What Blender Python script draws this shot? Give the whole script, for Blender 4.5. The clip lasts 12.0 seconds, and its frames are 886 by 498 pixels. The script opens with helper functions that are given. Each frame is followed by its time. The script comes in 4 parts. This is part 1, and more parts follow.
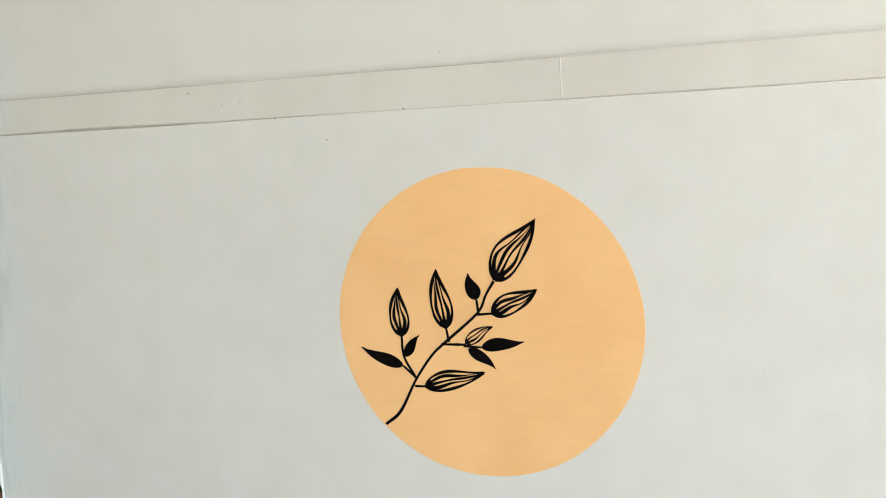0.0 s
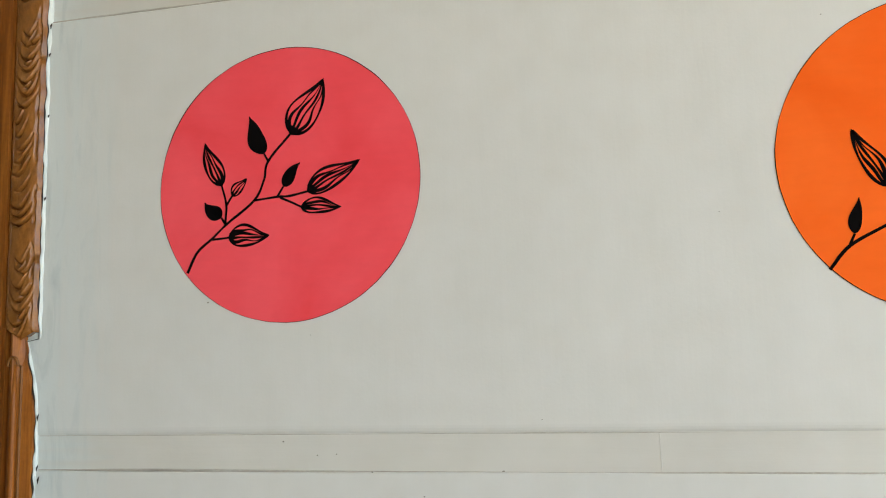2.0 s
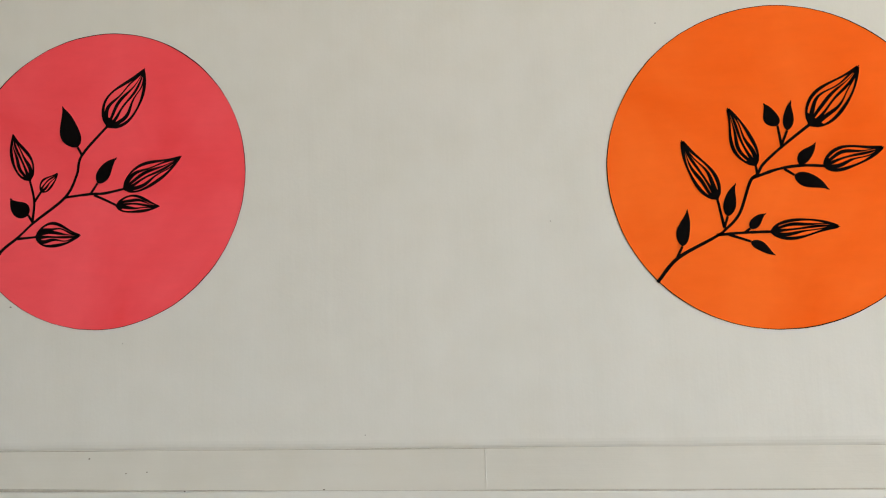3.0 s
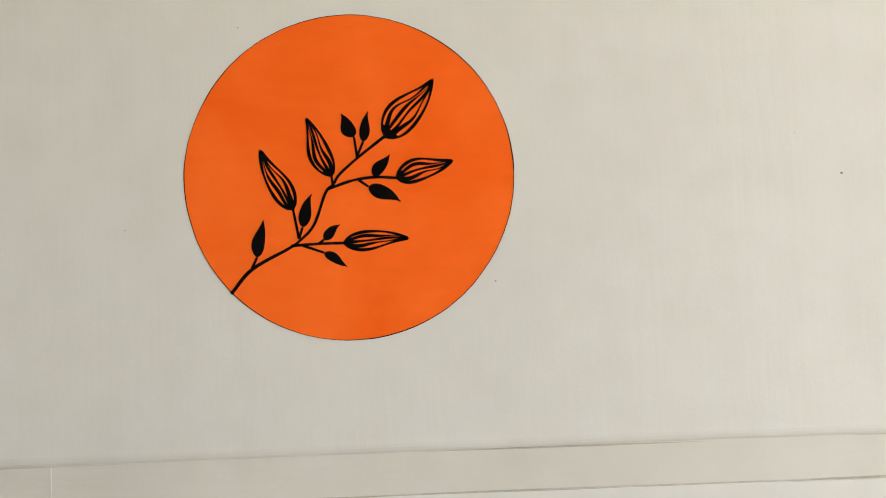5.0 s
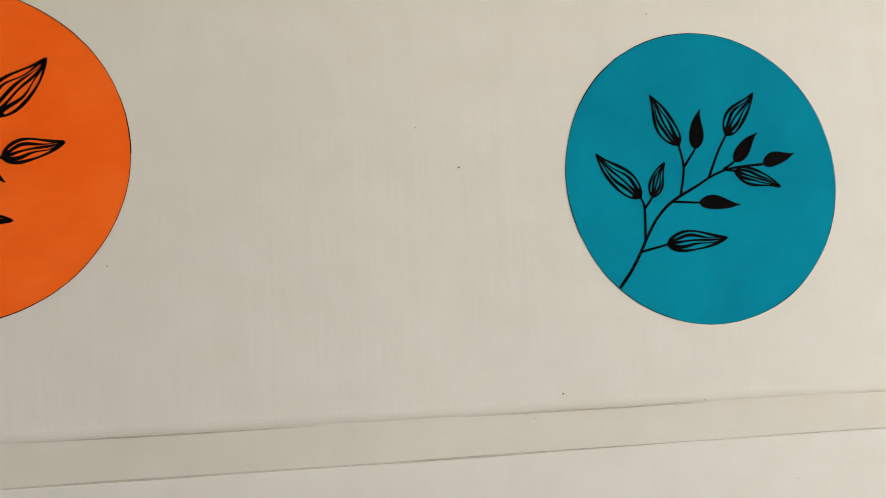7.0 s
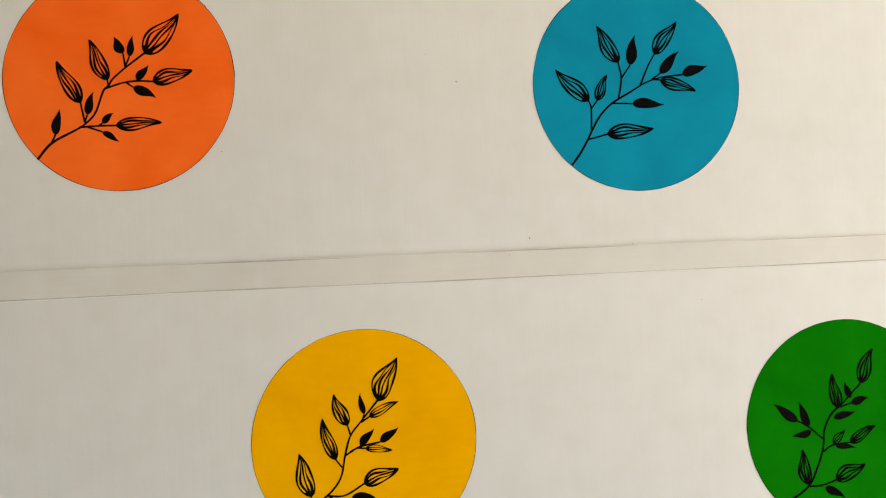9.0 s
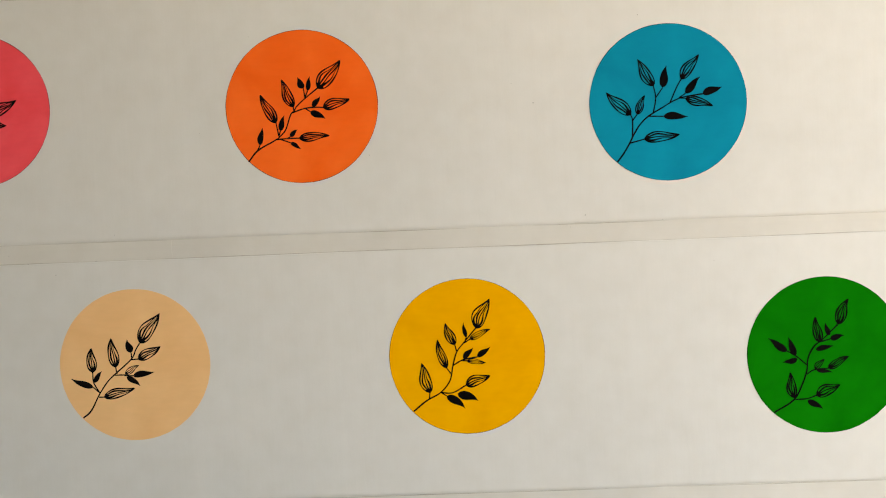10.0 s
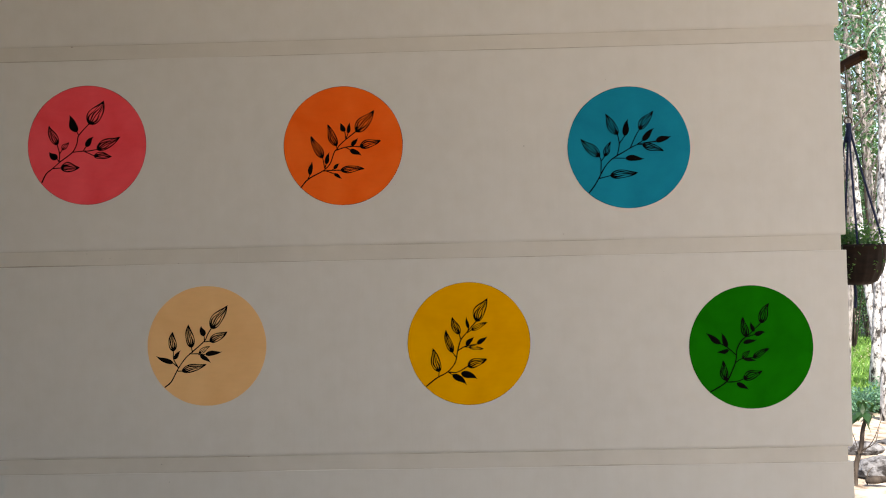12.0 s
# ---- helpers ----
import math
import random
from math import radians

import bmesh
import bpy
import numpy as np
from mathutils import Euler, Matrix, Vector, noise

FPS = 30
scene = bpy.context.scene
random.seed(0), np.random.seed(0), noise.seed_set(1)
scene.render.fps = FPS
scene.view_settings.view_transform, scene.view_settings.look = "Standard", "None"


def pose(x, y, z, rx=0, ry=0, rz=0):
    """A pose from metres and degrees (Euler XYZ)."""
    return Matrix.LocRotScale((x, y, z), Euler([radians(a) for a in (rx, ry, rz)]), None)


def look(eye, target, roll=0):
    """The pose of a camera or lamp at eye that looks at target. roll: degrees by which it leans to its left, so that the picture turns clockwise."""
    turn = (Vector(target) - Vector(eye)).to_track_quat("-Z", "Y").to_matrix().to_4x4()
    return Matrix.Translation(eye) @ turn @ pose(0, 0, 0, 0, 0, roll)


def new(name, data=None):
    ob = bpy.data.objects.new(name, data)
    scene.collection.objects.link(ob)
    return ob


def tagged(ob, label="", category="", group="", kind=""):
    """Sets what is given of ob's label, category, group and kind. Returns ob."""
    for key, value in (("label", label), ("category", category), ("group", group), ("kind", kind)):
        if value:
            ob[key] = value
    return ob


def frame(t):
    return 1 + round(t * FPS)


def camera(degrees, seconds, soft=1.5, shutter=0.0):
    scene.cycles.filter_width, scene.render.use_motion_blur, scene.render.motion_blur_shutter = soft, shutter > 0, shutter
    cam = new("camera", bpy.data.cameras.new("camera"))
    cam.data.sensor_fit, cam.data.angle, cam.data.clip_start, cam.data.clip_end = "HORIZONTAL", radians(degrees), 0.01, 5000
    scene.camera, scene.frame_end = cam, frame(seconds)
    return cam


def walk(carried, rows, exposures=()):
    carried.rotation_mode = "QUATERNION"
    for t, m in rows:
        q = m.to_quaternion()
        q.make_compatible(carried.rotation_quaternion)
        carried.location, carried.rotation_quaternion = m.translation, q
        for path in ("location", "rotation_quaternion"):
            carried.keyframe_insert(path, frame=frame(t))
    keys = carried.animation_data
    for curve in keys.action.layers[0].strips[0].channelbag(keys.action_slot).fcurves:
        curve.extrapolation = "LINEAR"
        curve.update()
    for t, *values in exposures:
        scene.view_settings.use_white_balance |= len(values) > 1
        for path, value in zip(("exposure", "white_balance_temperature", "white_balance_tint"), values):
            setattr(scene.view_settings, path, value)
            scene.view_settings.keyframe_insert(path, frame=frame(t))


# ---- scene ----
cam = camera(51.0, 12.0, soft=1.05, shutter=0.0)
PATH = [
    (0, (-0.0035, -0.7034, 1.3821), (-0.6304, 1.1785, 1.1264), -3.29),
    (0.2, (-0.0420, -0.7310, 1.3780), (-0.6440, 1.1742, 1.2892), -2.41),
    (0.3, (-0.0660, -0.7480, 1.3800), (-0.6401, 1.1676, 1.3524), -1.88),
    (0.5, (-0.1049, -0.7774, 1.3821), (-0.6504, 1.1440, 1.4855), -1.36),
    (1, (-0.1249, -0.7922, 1.4310), (-0.6345, 1.1302, 1.6426), -1.78),
    (1.5, (-0.1204, -0.7858, 1.4700), (-0.6277, 1.1327, 1.7194), -1.90),
    (2, (-0.1160, -0.7732, 1.4831), (-0.6031, 1.1488, 1.7447), -1.33),
    (2.5, (-0.1144, -0.7558, 1.4759), (-0.4805, 1.1890, 1.7657), -0.81),
    (3, (-0.0679, -0.7263, 1.4896), (-0.3353, 1.2382, 1.7530), -1.09),
    (3.5, (-0.0050, -0.7096, 1.5218), (-0.1569, 1.2762, 1.7048), -1.78),
    (3.7, (0.0160, -0.7070, 1.5230), (-0.0700, 1.2837, 1.6950), -1.73),
    (5.3, (0.1680, -0.7090, 1.5210), (0.2276, 1.2823, 1.6976), -2.07),
    (5.5, (0.1860, -0.7086, 1.5214), (0.2531, 1.2829, 1.6935), -2.16),
    (6, (0.2204, -0.7153, 1.5054), (0.4784, 1.2590, 1.6937), -2.61),
    (6.5, (0.2695, -0.7194, 1.4893), (0.6538, 1.2314, 1.7047), -2.69),
    (7, (0.2898, -0.7279, 1.4847), (0.7365, 1.2095, 1.7008), -2.54),
    (7.2, (0.2952, -0.7334, 1.4886), (0.7586, 1.2012, 1.6943), -2.51),
    (8.8, (0.3323, -0.9951, 1.4066), (0.6250, 0.9796, 1.5280), -2.73),
    (9, (0.3146, -1.0785, 1.4050), (0.5620, 0.9053, 1.4626), -2.63),
    (9.2, (0.3104, -1.1634, 1.4293), (0.4783, 0.8294, 1.4046), -2.72),
    (9.5, (0.3214, -1.2958, 1.4298), (0.4035, 0.7023, 1.4038), -2.88),
    (10, (0.3526, -1.5380, 1.4180), (0.3051, 0.4613, 1.3919), -2.23),
    (10.2, (0.3380, -1.6140, 1.4040), (0.2638, 0.3844, 1.3735), -1.95),
    (10.5, (0.3057, -1.7087, 1.3870), (0.2175, 0.2893, 1.3691), -2.15),
    (11, (0.2770, -1.8280, 1.3769), (0.2270, 0.1714, 1.3811), -1.90),
    (11.5, (0.3201, -1.9118, 1.3643), (0.2753, 0.0874, 1.3972), -1.26),
    (12, (0.3452, -1.9612, 1.3603), (0.2977, 0.0374, 1.4200), -1.20),
]
EXPOSURES = [(0, 2.93, 6540, 3), (0.5, 2.93, 6340, 2), (1, 2.95, 6190, 1), (1.5, 2.91, 6190, 1), (2, 2.63, 6340, 2), (2.5, 2.55, 6400, 3), (3, 2.53, 6550, 4), (3.5, 2.51, 6650, 5), (5.5, 2.37, 6770, 5), (6, 2.2, 6920, 5), (6.5, 2.14, 6970, 5), (7, 2.14, 6970, 5), (9, 2.27, 7130, 6), (9.5, 2.38, 7080, 6), (10, 2.31, 7080, 6), (10.5, 2.26, 7080, 7), (11, 1.53, 7250, 12), (12, 1.48, 7250, 12)]
walk(cam, [(t, look(eye, target, roll)) for t, eye, target, roll in PATH], EXPOSURES)

# ---------------------------------------------------------------- light
SUN_ELEVATION, SUN_AZIMUTH = 52.0, 170.0   # degrees; azimuth from +y towards +x
world = bpy.data.worlds.new("world")
scene.world = world
world.use_nodes = True
wn, wl = world.node_tree.nodes, world.node_tree.links
sky = wn.new("ShaderNodeTexSky")
sky.sky_type = "NISHITA"
sky.sun_disc = False
sky.sun_elevation = radians(SUN_ELEVATION)
sky.sun_rotation = radians(SUN_AZIMUTH)
sky.air_density, sky.dust_density = 1.0, 2.0
wn["Background"].inputs["Strength"].default_value = 0.15
wl.new(sky.outputs["Color"], wn["Background"].inputs["Color"])

sun_data = bpy.data.lights.new("sun", "SUN")
sun_data.energy, sun_data.angle, sun_data.color = 5.0, radians(0.5), (1.0, 0.94, 0.86)
sun = new("sun", sun_data)
se, sa = radians(SUN_ELEVATION), radians(SUN_AZIMUTH)
sun.matrix_world = look((math.sin(sa) * math.cos(se) * 30, math.cos(sa) * math.cos(se) * 30, math.sin(se) * 30), (0, 0, 0))


# ---------------------------------------------------------------- materials
def shader(name, rough=0.6, metal=0.0, spec=0.5):
    m = bpy.data.materials.new(name)
    m.use_nodes = True
    n, l = m.node_tree.nodes, m.node_tree.links
    b = n["Principled BSDF"]
    b.inputs["Roughness"].default_value = rough
    b.inputs["Metallic"].default_value = metal
    b.inputs["Specular IOR Level"].default_value = spec
    return m, n, l, b


def coords(n, l, scale=(1, 1, 1)):
    c = n.new("ShaderNodeTexCoord")
    mp = n.new("ShaderNodeMapping")
    mp.inputs["Scale"].default_value = scale
    l.new(c.outputs["Object"], mp.inputs["Vector"])
    return mp.outputs["Vector"]


def noise_tex(n, l, vec, scale, detail=4.0, rough=0.55, distort=0.0):
    t = n.new("ShaderNodeTexNoise")
    t.inputs["Scale"].default_value = scale
    t.inputs["Detail"].default_value = detail
    t.inputs["Roughness"].default_value = rough
    t.inputs["Distortion"].default_value = distort
    l.new(vec, t.inputs["Vector"])
    return t.outputs["Fac"]


def ramp(n, l, fac, *stops):
    r = n.new("ShaderNodeValToRGB")
    els = r.color_ramp.elements
    while len(els) < len(stops):
        els.new(0.5)
    for e, (p, c) in zip(els, stops):
        e.position, e.color = p, (*c, 1)
    l.new(fac, r.inputs["Fac"])
    return r.outputs["Color"]


def mix(n, l, a, b, fac, mode="MIX"):
    m = n.new("ShaderNodeMix")
    m.data_type, m.blend_type = "RGBA", mode
    for value, socket in ((fac, m.inputs["Factor"]), (a, m.inputs["A"]), (b, m.inputs["B"])):
        if isinstance(value, (int, float)):
            socket.default_value = value
        elif isinstance(value, tuple):
            socket.default_value = (*value, 1)
        else:
            l.new(value, socket)
    return m.outputs["Result"]


def bump(n, l, b, height, strength, distance):
    u = n.new("ShaderNodeBump")
    u.inputs["Strength"].default_value, u.inputs["Distance"].default_value = strength, distance
    l.new(height, u.inputs["Height"])
    if b.inputs["Normal"].links:
        l.new(b.inputs["Normal"].links[0].from_socket, u.inputs["Normal"])
    l.new(u.outputs["Normal"], b.inputs["Normal"])


def wall_paint(name, tone, brush=(60, 60, 5), dirt=0.94):
    """Brushed white emulsion with faint stains; brush: the strokes' grain."""
    m, n, l, b = shader(name, 0.55, 0, 0.35)
    v = coords(n, l)
    stain = noise_tex(n, l, v, 3.0, 5, 0.6, 0.3)
    streak = noise_tex(n, l, coords(n, l, brush), 1.0, 5, 0.6)
    mottled = noise_tex(n, l, v, 26.0, 3, 0.5)
    base = ramp(n, l, stain, (0.3, tuple(c * dirt for c in tone)), (0.7, tone))
    base = mix(n, l, base, ramp(n, l, mottled, (0.3, (0.96, 0.955, 0.94)), (0.7, (1, 1, 1))), 1.0, "MULTIPLY")
    base = mix(n, l, base, ramp(n, l, streak, (0.35, (0.98, 0.98, 0.978)), (0.65, (1, 1, 1))), 0.6, "MULTIPLY")
    # a cooler second coat brushed down beside the door frame
    sep = n.new("ShaderNodeSeparateXYZ")
    l.new(v, sep.inputs["Vector"])
    wob = n.new("ShaderNodeMath")
    wob.operation = "MULTIPLY_ADD"
    l.new(streak, wob.inputs[0])
    wob.inputs[1].default_value = 0.10
    l.new(sep.outputs["X"], wob.inputs[2])
    edge = n.new("ShaderNodeMapRange")
    edge.inputs["From Min"].default_value, edge.inputs["From Max"].default_value = -0.680, -0.585
    edge.inputs["To Min"].default_value, edge.inputs["To Max"].default_value = 0.95, 0.0
    l.new(wob.outputs["Value"], edge.inputs["Value"])
    base = mix(n, l, base, (0.64, 0.695, 0.68), edge.outputs["Result"])
    # grey smears left by the brush in that coat
    smear = ramp(n, l, noise_tex(n, l, coords(n, l, (42, 42, 9)), 1.0, 4, 0.65, 0.8), (0.50, (0, 0, 0)), (0.72, (1, 1, 1)))
    mask = n.new("ShaderNodeMath")
    mask.operation = "MULTIPLY"
    l.new(smear, mask.inputs[0])
    l.new(edge.outputs["Result"], mask.inputs[1])
    base = mix(n, l, base, (0.44, 0.49, 0.48), mask.outputs["Value"])
    l.new(base, b.inputs["Base Color"])
    bump(n, l, b, streak, 0.16, 0.002)
    bump(n, l, b, noise_tex(n, l, v, 340, 3), 0.08, 0.001)
    return m


def disc_paint(name, light, dark):
    """Hand-brushed acrylic: two close tones in soft blots and strokes."""
    m, n, l, b = shader(name, 0.9, 0, 0.02)
    v = coords(n, l)
    blot = noise_tex(n, l, v, 9.0, 4, 0.5, 0.6)
    stroke = noise_tex(n, l, coords(n, l, (30, 30, 110)), 1.0, 4, 0.6)
    base = ramp(n, l, blot, (0.35, dark), (0.65, light))
    base = mix(n, l, base, ramp(n, l, stroke, (0.3, (0.93, 0.93, 0.93)), (0.7, (1, 1, 1))), 0.6, "MULTIPLY")
    l.new(base, b.inputs["Base Color"])
    bump(n, l, b, stroke, 0.15, 0.001)
    return m


def grainy(name, stops, scale, rough=0.6, spec=0.4, fine=200, depth=0.002, metal=0.0):
    m, n, l, b = shader(name, rough, metal, spec)
    v = coords(n, l, scale)
    coarse = noise_tex(n, l, v, 1.0, 6, 0.65, 0.4)
    small = noise_tex(n, l, coords(n, l), fine, 4, 0.6)
    base = ramp(n, l, coarse, *stops)
    base = mix(n, l, base, ramp(n, l, small, (0.3, (0.75, 0.75, 0.75)), (0.7, (1, 1, 1))), 0.6, "MULTIPLY")
    l.new(base, b.inputs["Base Color"])
    bump(n, l, b, coarse, 0.35, depth)
    return m


def leafy(name, a, c, gloss=0.45):
    """Foliage that varies from leaf to leaf and lets some light through."""
    m, n, l, b = shader(name, gloss, 0, 0.4)
    g = n.new("ShaderNodeNewGeometry")
    mid = tuple((p + q) / 2 for p, q in zip(a, c))
    l.new(ramp(n, l, g.outputs["Random Per Island"], (0.0, a), (0.55, mid), (1.0, c)), b.inputs["Base Color"])
    t = n.new("ShaderNodeBsdfTranslucent")
    t.inputs["Color"].default_value = (c[0] * 1.5, c[1] * 1.5, c[2] * 0.9, 1)
    s = n.new("ShaderNodeMixShader")
    s.inputs["Fac"].default_value = 0.4
    l.new(b.outputs["BSDF"], s.inputs[1])
    l.new(t.outputs["BSDF"], s.inputs[2])
    l.new(s.outputs["Shader"], n["Material Output"].inputs["Surface"])
    return m


WHITE = wall_paint("white_wall_paint", (0.70, 0.678, 0.628))
CREAM = wall_paint("cream_joint_paint", (0.685, 0.652, 0.585), (4, 60, 90), 0.88)
CAULK = grainy("dirty_joint", ((0.3, (0.40, 0.36, 0.30)), (0.7, (0.62, 0.58, 0.50))), (14, 14, 14), 0.8, 0.2, 300)
GAP_BLACK = grainy("dark_gap_black", ((0.3, (0.015, 0.012, 0.01)), (0.7, (0.05, 0.04, 0.03))), (40, 40, 40), 0.8, 0.2, 300)
SPECK = grainy("speck_dirt", ((0.3, (0.14, 0.12, 0.09)), (0.7, (0.32, 0.29, 0.24))), (40, 40, 40), 0.8, 0.2, 300)
INK = grainy("black_brush_paint", ((0.3, (0.002, 0.0018, 0.0018)), (0.7, (0.006, 0.005, 0.005))), (30, 30, 30), 0.9, 0.02, 300, 0.0005)
DISC = {
    "pink": disc_paint("pink_paint", (0.95, 0.108, 0.130), (0.88, 0.073, 0.088)),
    "orange": disc_paint("orange_paint", (0.98, 0.160, 0.022), (0.92, 0.122, 0.012)),
    "blue": disc_paint("turquoise_paint", (0.0, 0.255, 0.375), (0.0, 0.21, 0.315)),
    "peach": disc_paint("peach_paint", (0.88, 0.54, 0.25), (0.84, 0.49, 0.215)),
    "yellow": disc_paint("yellow_paint", (0.90, 0.42, 0.001), (0.83, 0.37, 0.001)),
    "green": disc_paint("green_paint", (0.001, 0.175, 0.002), (0.0, 0.138, 0.001)),
}
WOOD = grainy("varnished_teak", ((0.28, (0.05, 0.0135, 0.002)), (0.5, (0.235, 0.074, 0.011)), (0.72, (0.44, 0.158, 0.025))), (90, 90, 3.5), 0.34, 0.20, 240, 0.0012)
CARVED = grainy("carved_teak", ((0.25, (0.16, 0.056, 0.010)), (0.55, (0.28, 0.108, 0.021)), (0.8, (0.39, 0.165, 0.038))), (110, 110, 45), 0.22, 0.42, 400, 0.0012)
DOORWOOD = grainy("dark_door_teak", ((0.3, (0.03, 0.008, 0.0015)), (0.7, (0.11, 0.032, 0.005))), (90, 90, 3.5), 0.5, 0.25, 240, 0.001)
DARKWOOD = grainy("dark_stained_wood", ((0.3, (0.005, 0.003, 0.002)), (0.7, (0.020, 0.011, 0.007))), (20, 4, 60), 0.7, 0.12, 200)
IRON = grainy("rusty_iron", ((0.3, (0.03, 0.02, 0.016)), (0.7, (0.10, 0.075, 0.06))), (60, 60, 60), 0.45, 0.5, 300, 0.0005, 0.7)
ROPE = grainy("navy_cord", ((0.3, (0.008, 0.011, 0.03)), (0.7, (0.022, 0.03, 0.075))), (200, 200, 200), 0.8, 0.2, 500)
SOIL = grainy("pale_sandy_soil", ((0.36, (0.10, 0.075, 0.055)), (0.48, (0.32, 0.265, 0.215)), (0.66, (0.50, 0.43, 0.36))), (6, 6, 6), 0.9, 0.2, 40, 0.02)
CEMENT = grainy("cement_floor", ((0.3, (0.07, 0.068, 0.064)), (0.7, (0.12, 0.115, 0.11))), (2, 2, 2), 0.7, 0.3, 60, 0.001)
# grey for the two unseen walls that hold back light and bounce
BLOCKER_GREY = grainy("light_blocker_grey", ((0.3, (0.26, 0.26, 0.255)), (0.7, (0.34, 0.34, 0.335))), (2, 2, 2), 0.8, 0.2, 60)
PLASTER = wall_paint("pale_ceiling_paint", (0.74, 0.72, 0.67))
BARK_PALE = grainy("pale_bark", ((0.40, (0.03, 0.028, 0.027)), (0.48, (0.32, 0.32, 0.33)), (0.62, (0.66, 0.68, 0.70))), (22, 22, 12), 0.85, 0.2, 60, 0.01)
BARK_GREY = grainy("grey_bark", ((0.38, (0.05, 0.046, 0.045)), (0.62, (0.32, 0.31, 0.31))), (26, 26, 9), 0.9, 0.2, 60, 0.01)
BARK_BROWN = grainy("brown_bark", ((0.36, (0.012, 0.009, 0.008)), (0.64, (0.075, 0.062, 0.052))), (20, 20, 6), 0.85, 0.2, 90, 0.005)
ROCK = grainy("grey_rock", ((0.40, (0.02, 0.018, 0.018)), (0.60, (0.17, 0.175, 0.19))), (14, 14, 20), 0.9, 0.2, 60, 0.01)
LEAF_DARK = leafy("dark_foliage", (0.006, 0.026, 0.010), (0.03, 0.085, 0.025))
LEAF_MID = leafy("fresh_foliage", (0.016, 0.055, 0.018), (0.09, 0.19, 0.05))
LEAF_TEAL = leafy("bluish_foliage", (0.015, 0.06, 0.045), (0.11, 0.24, 0.17))
GRASS = leafy("grass_blades", (0.03, 0.10, 0.02), (0.18, 0.34, 0.08), 0.6)


# ---------------------------------------------------------------- builders
def mesh_of(name, bm, material, smooth=False):
    me = bpy.data.meshes.new(name)
    bm.to_mesh(me)
    bm.free()
    me.materials.append(material)
    if smooth:
        for p in me.polygons:
            p.use_smooth = True
    return me


def thing(name, at=(0, 0, 0), label="", category="", group="", kind=""):
    ob = new(name)
    ob.location = at
    ob.empty_display_size = 0.05
    return tagged(ob, label, category, group, kind)


def part(name, bm, material, parent=None, label="", smooth=False):
    ob = new(name, mesh_of(name, bm, material, smooth))
    if parent is not None:
        ob.parent = parent
    return tagged(ob, label) if label else ob


def box(x0, x1, y0, y1, z0, z1, bevel=0.0, segments=2):
    bm = bmesh.new()
    bmesh.ops.create_cube(bm, size=1.0, matrix=Matrix.Translation(((x0 + x1) / 2, (y0 + y1) / 2, (z0 + z1) / 2)) @ Matrix.Diagonal((x1 - x0, y1 - y0, z1 - z0, 1)))
    if bevel:
        bmesh.ops.bevel(bm, geom=bm.edges[:], offset=bevel, segments=segments, affect="EDGES", profile=0.6)
    return bm


def spline(points, steps=8):
    """Catmull-Rom through points of any dimension."""
    p = [Vector(q) for q in points]
    if len(p) < 3:
        return [p[0].lerp(p[-1], k / steps) for k in range(steps + 1)]
    p = [p[0] * 2 - p[1]] + p + [p[-1] * 2 - p[-2]]
    out = []
    for a, b, c, d in zip(p, p[1:], p[2:], p[3:]):
        for k in range(steps):
            t = k / steps
            out.append(0.5 * (2 * b + (c - a) * t + (2 * a - 5 * b + 4 * c - d) * t * t + (3 * b - a - 3 * c + d) * t ** 3))
    return out + [p[-2]]


def tube(bm, points, radii, sides=8, flat=1.0):
    """A round, tapering limb along points; flat squeezes it along y."""
    rings, up = [], Vector((0.13, 0.97, 0.21))
    n = len(points)
    for i, q in enumerate(points):
        d = (points[min(i + 1, n - 1)] - points[max(i - 1, 0)]).normalized()
        u = d.cross(up).normalized()
        w = d.cross(u)
        r = radii(i / (n - 1)) if callable(radii) else radii
        ring = []
        for k in range(sides):
            a = 2 * math.pi * k / sides
            off = (u * math.cos(a) + w * math.sin(a)) * r
            ring.append(bm.verts.new(q + Vector((off.x, off.y * flat, off.z))))
        rings.append(ring)
    for a, b in zip(rings, rings[1:]):
        for k in range(sides):
            bm.faces.new((a[k], a[(k + 1) % sides], b[(k + 1) % sides], b[k]))
    bm.faces.new(rings[0][::-1])
    bm.faces.new(rings[-1])
    return bm


def ribbon(bm, points, widths, y, thick):
    """A painted stroke in the wall's plane: points (x, z), its front face at y."""
    left, right = [], []
    n = len(points)
    for i, q in enumerate(points):
        d = points[min(i + 1, n - 1)] - points[max(i - 1, 0)]
        d = d.normalized() if d.length > 1e-9 else Vector((1, 0))
        w = (widths(i / (n - 1)) if callable(widths) else widths) / 2
        left.append(bm.verts.new((q.x - d.y * w, y, q.y + d.x * w)))
        right.append(bm.verts.new((q.x + d.y * w, y, q.y - d.x * w)))
    for i in range(n - 1):
        bm.faces.new((left[i], right[i], right[i + 1], left[i + 1]))
    return bm


def thicken(bm, depth):
    """Give flat strokes a body behind their front face."""
    made = bmesh.ops.extrude_face_region(bm, geom=bm.faces[:], use_keep_orig=True)
    bmesh.ops.translate(bm, verts=[v for v in made["geom"] if isinstance(v, bmesh.types.BMVert)], vec=(0, depth, 0))
    bmesh.ops.recalc_face_normals(bm, faces=bm.faces[:])
    return bm


# ---------------------------------------------------------------- the wall and the veranda
WALL_L, WALL_R, STRIP_R = -0.712, 1.142, 1.132
wall = thing("wall_north", (0, 0, 0), "white painted wall of broad horizontal boards with shallow joints", "wall", kind="structure")


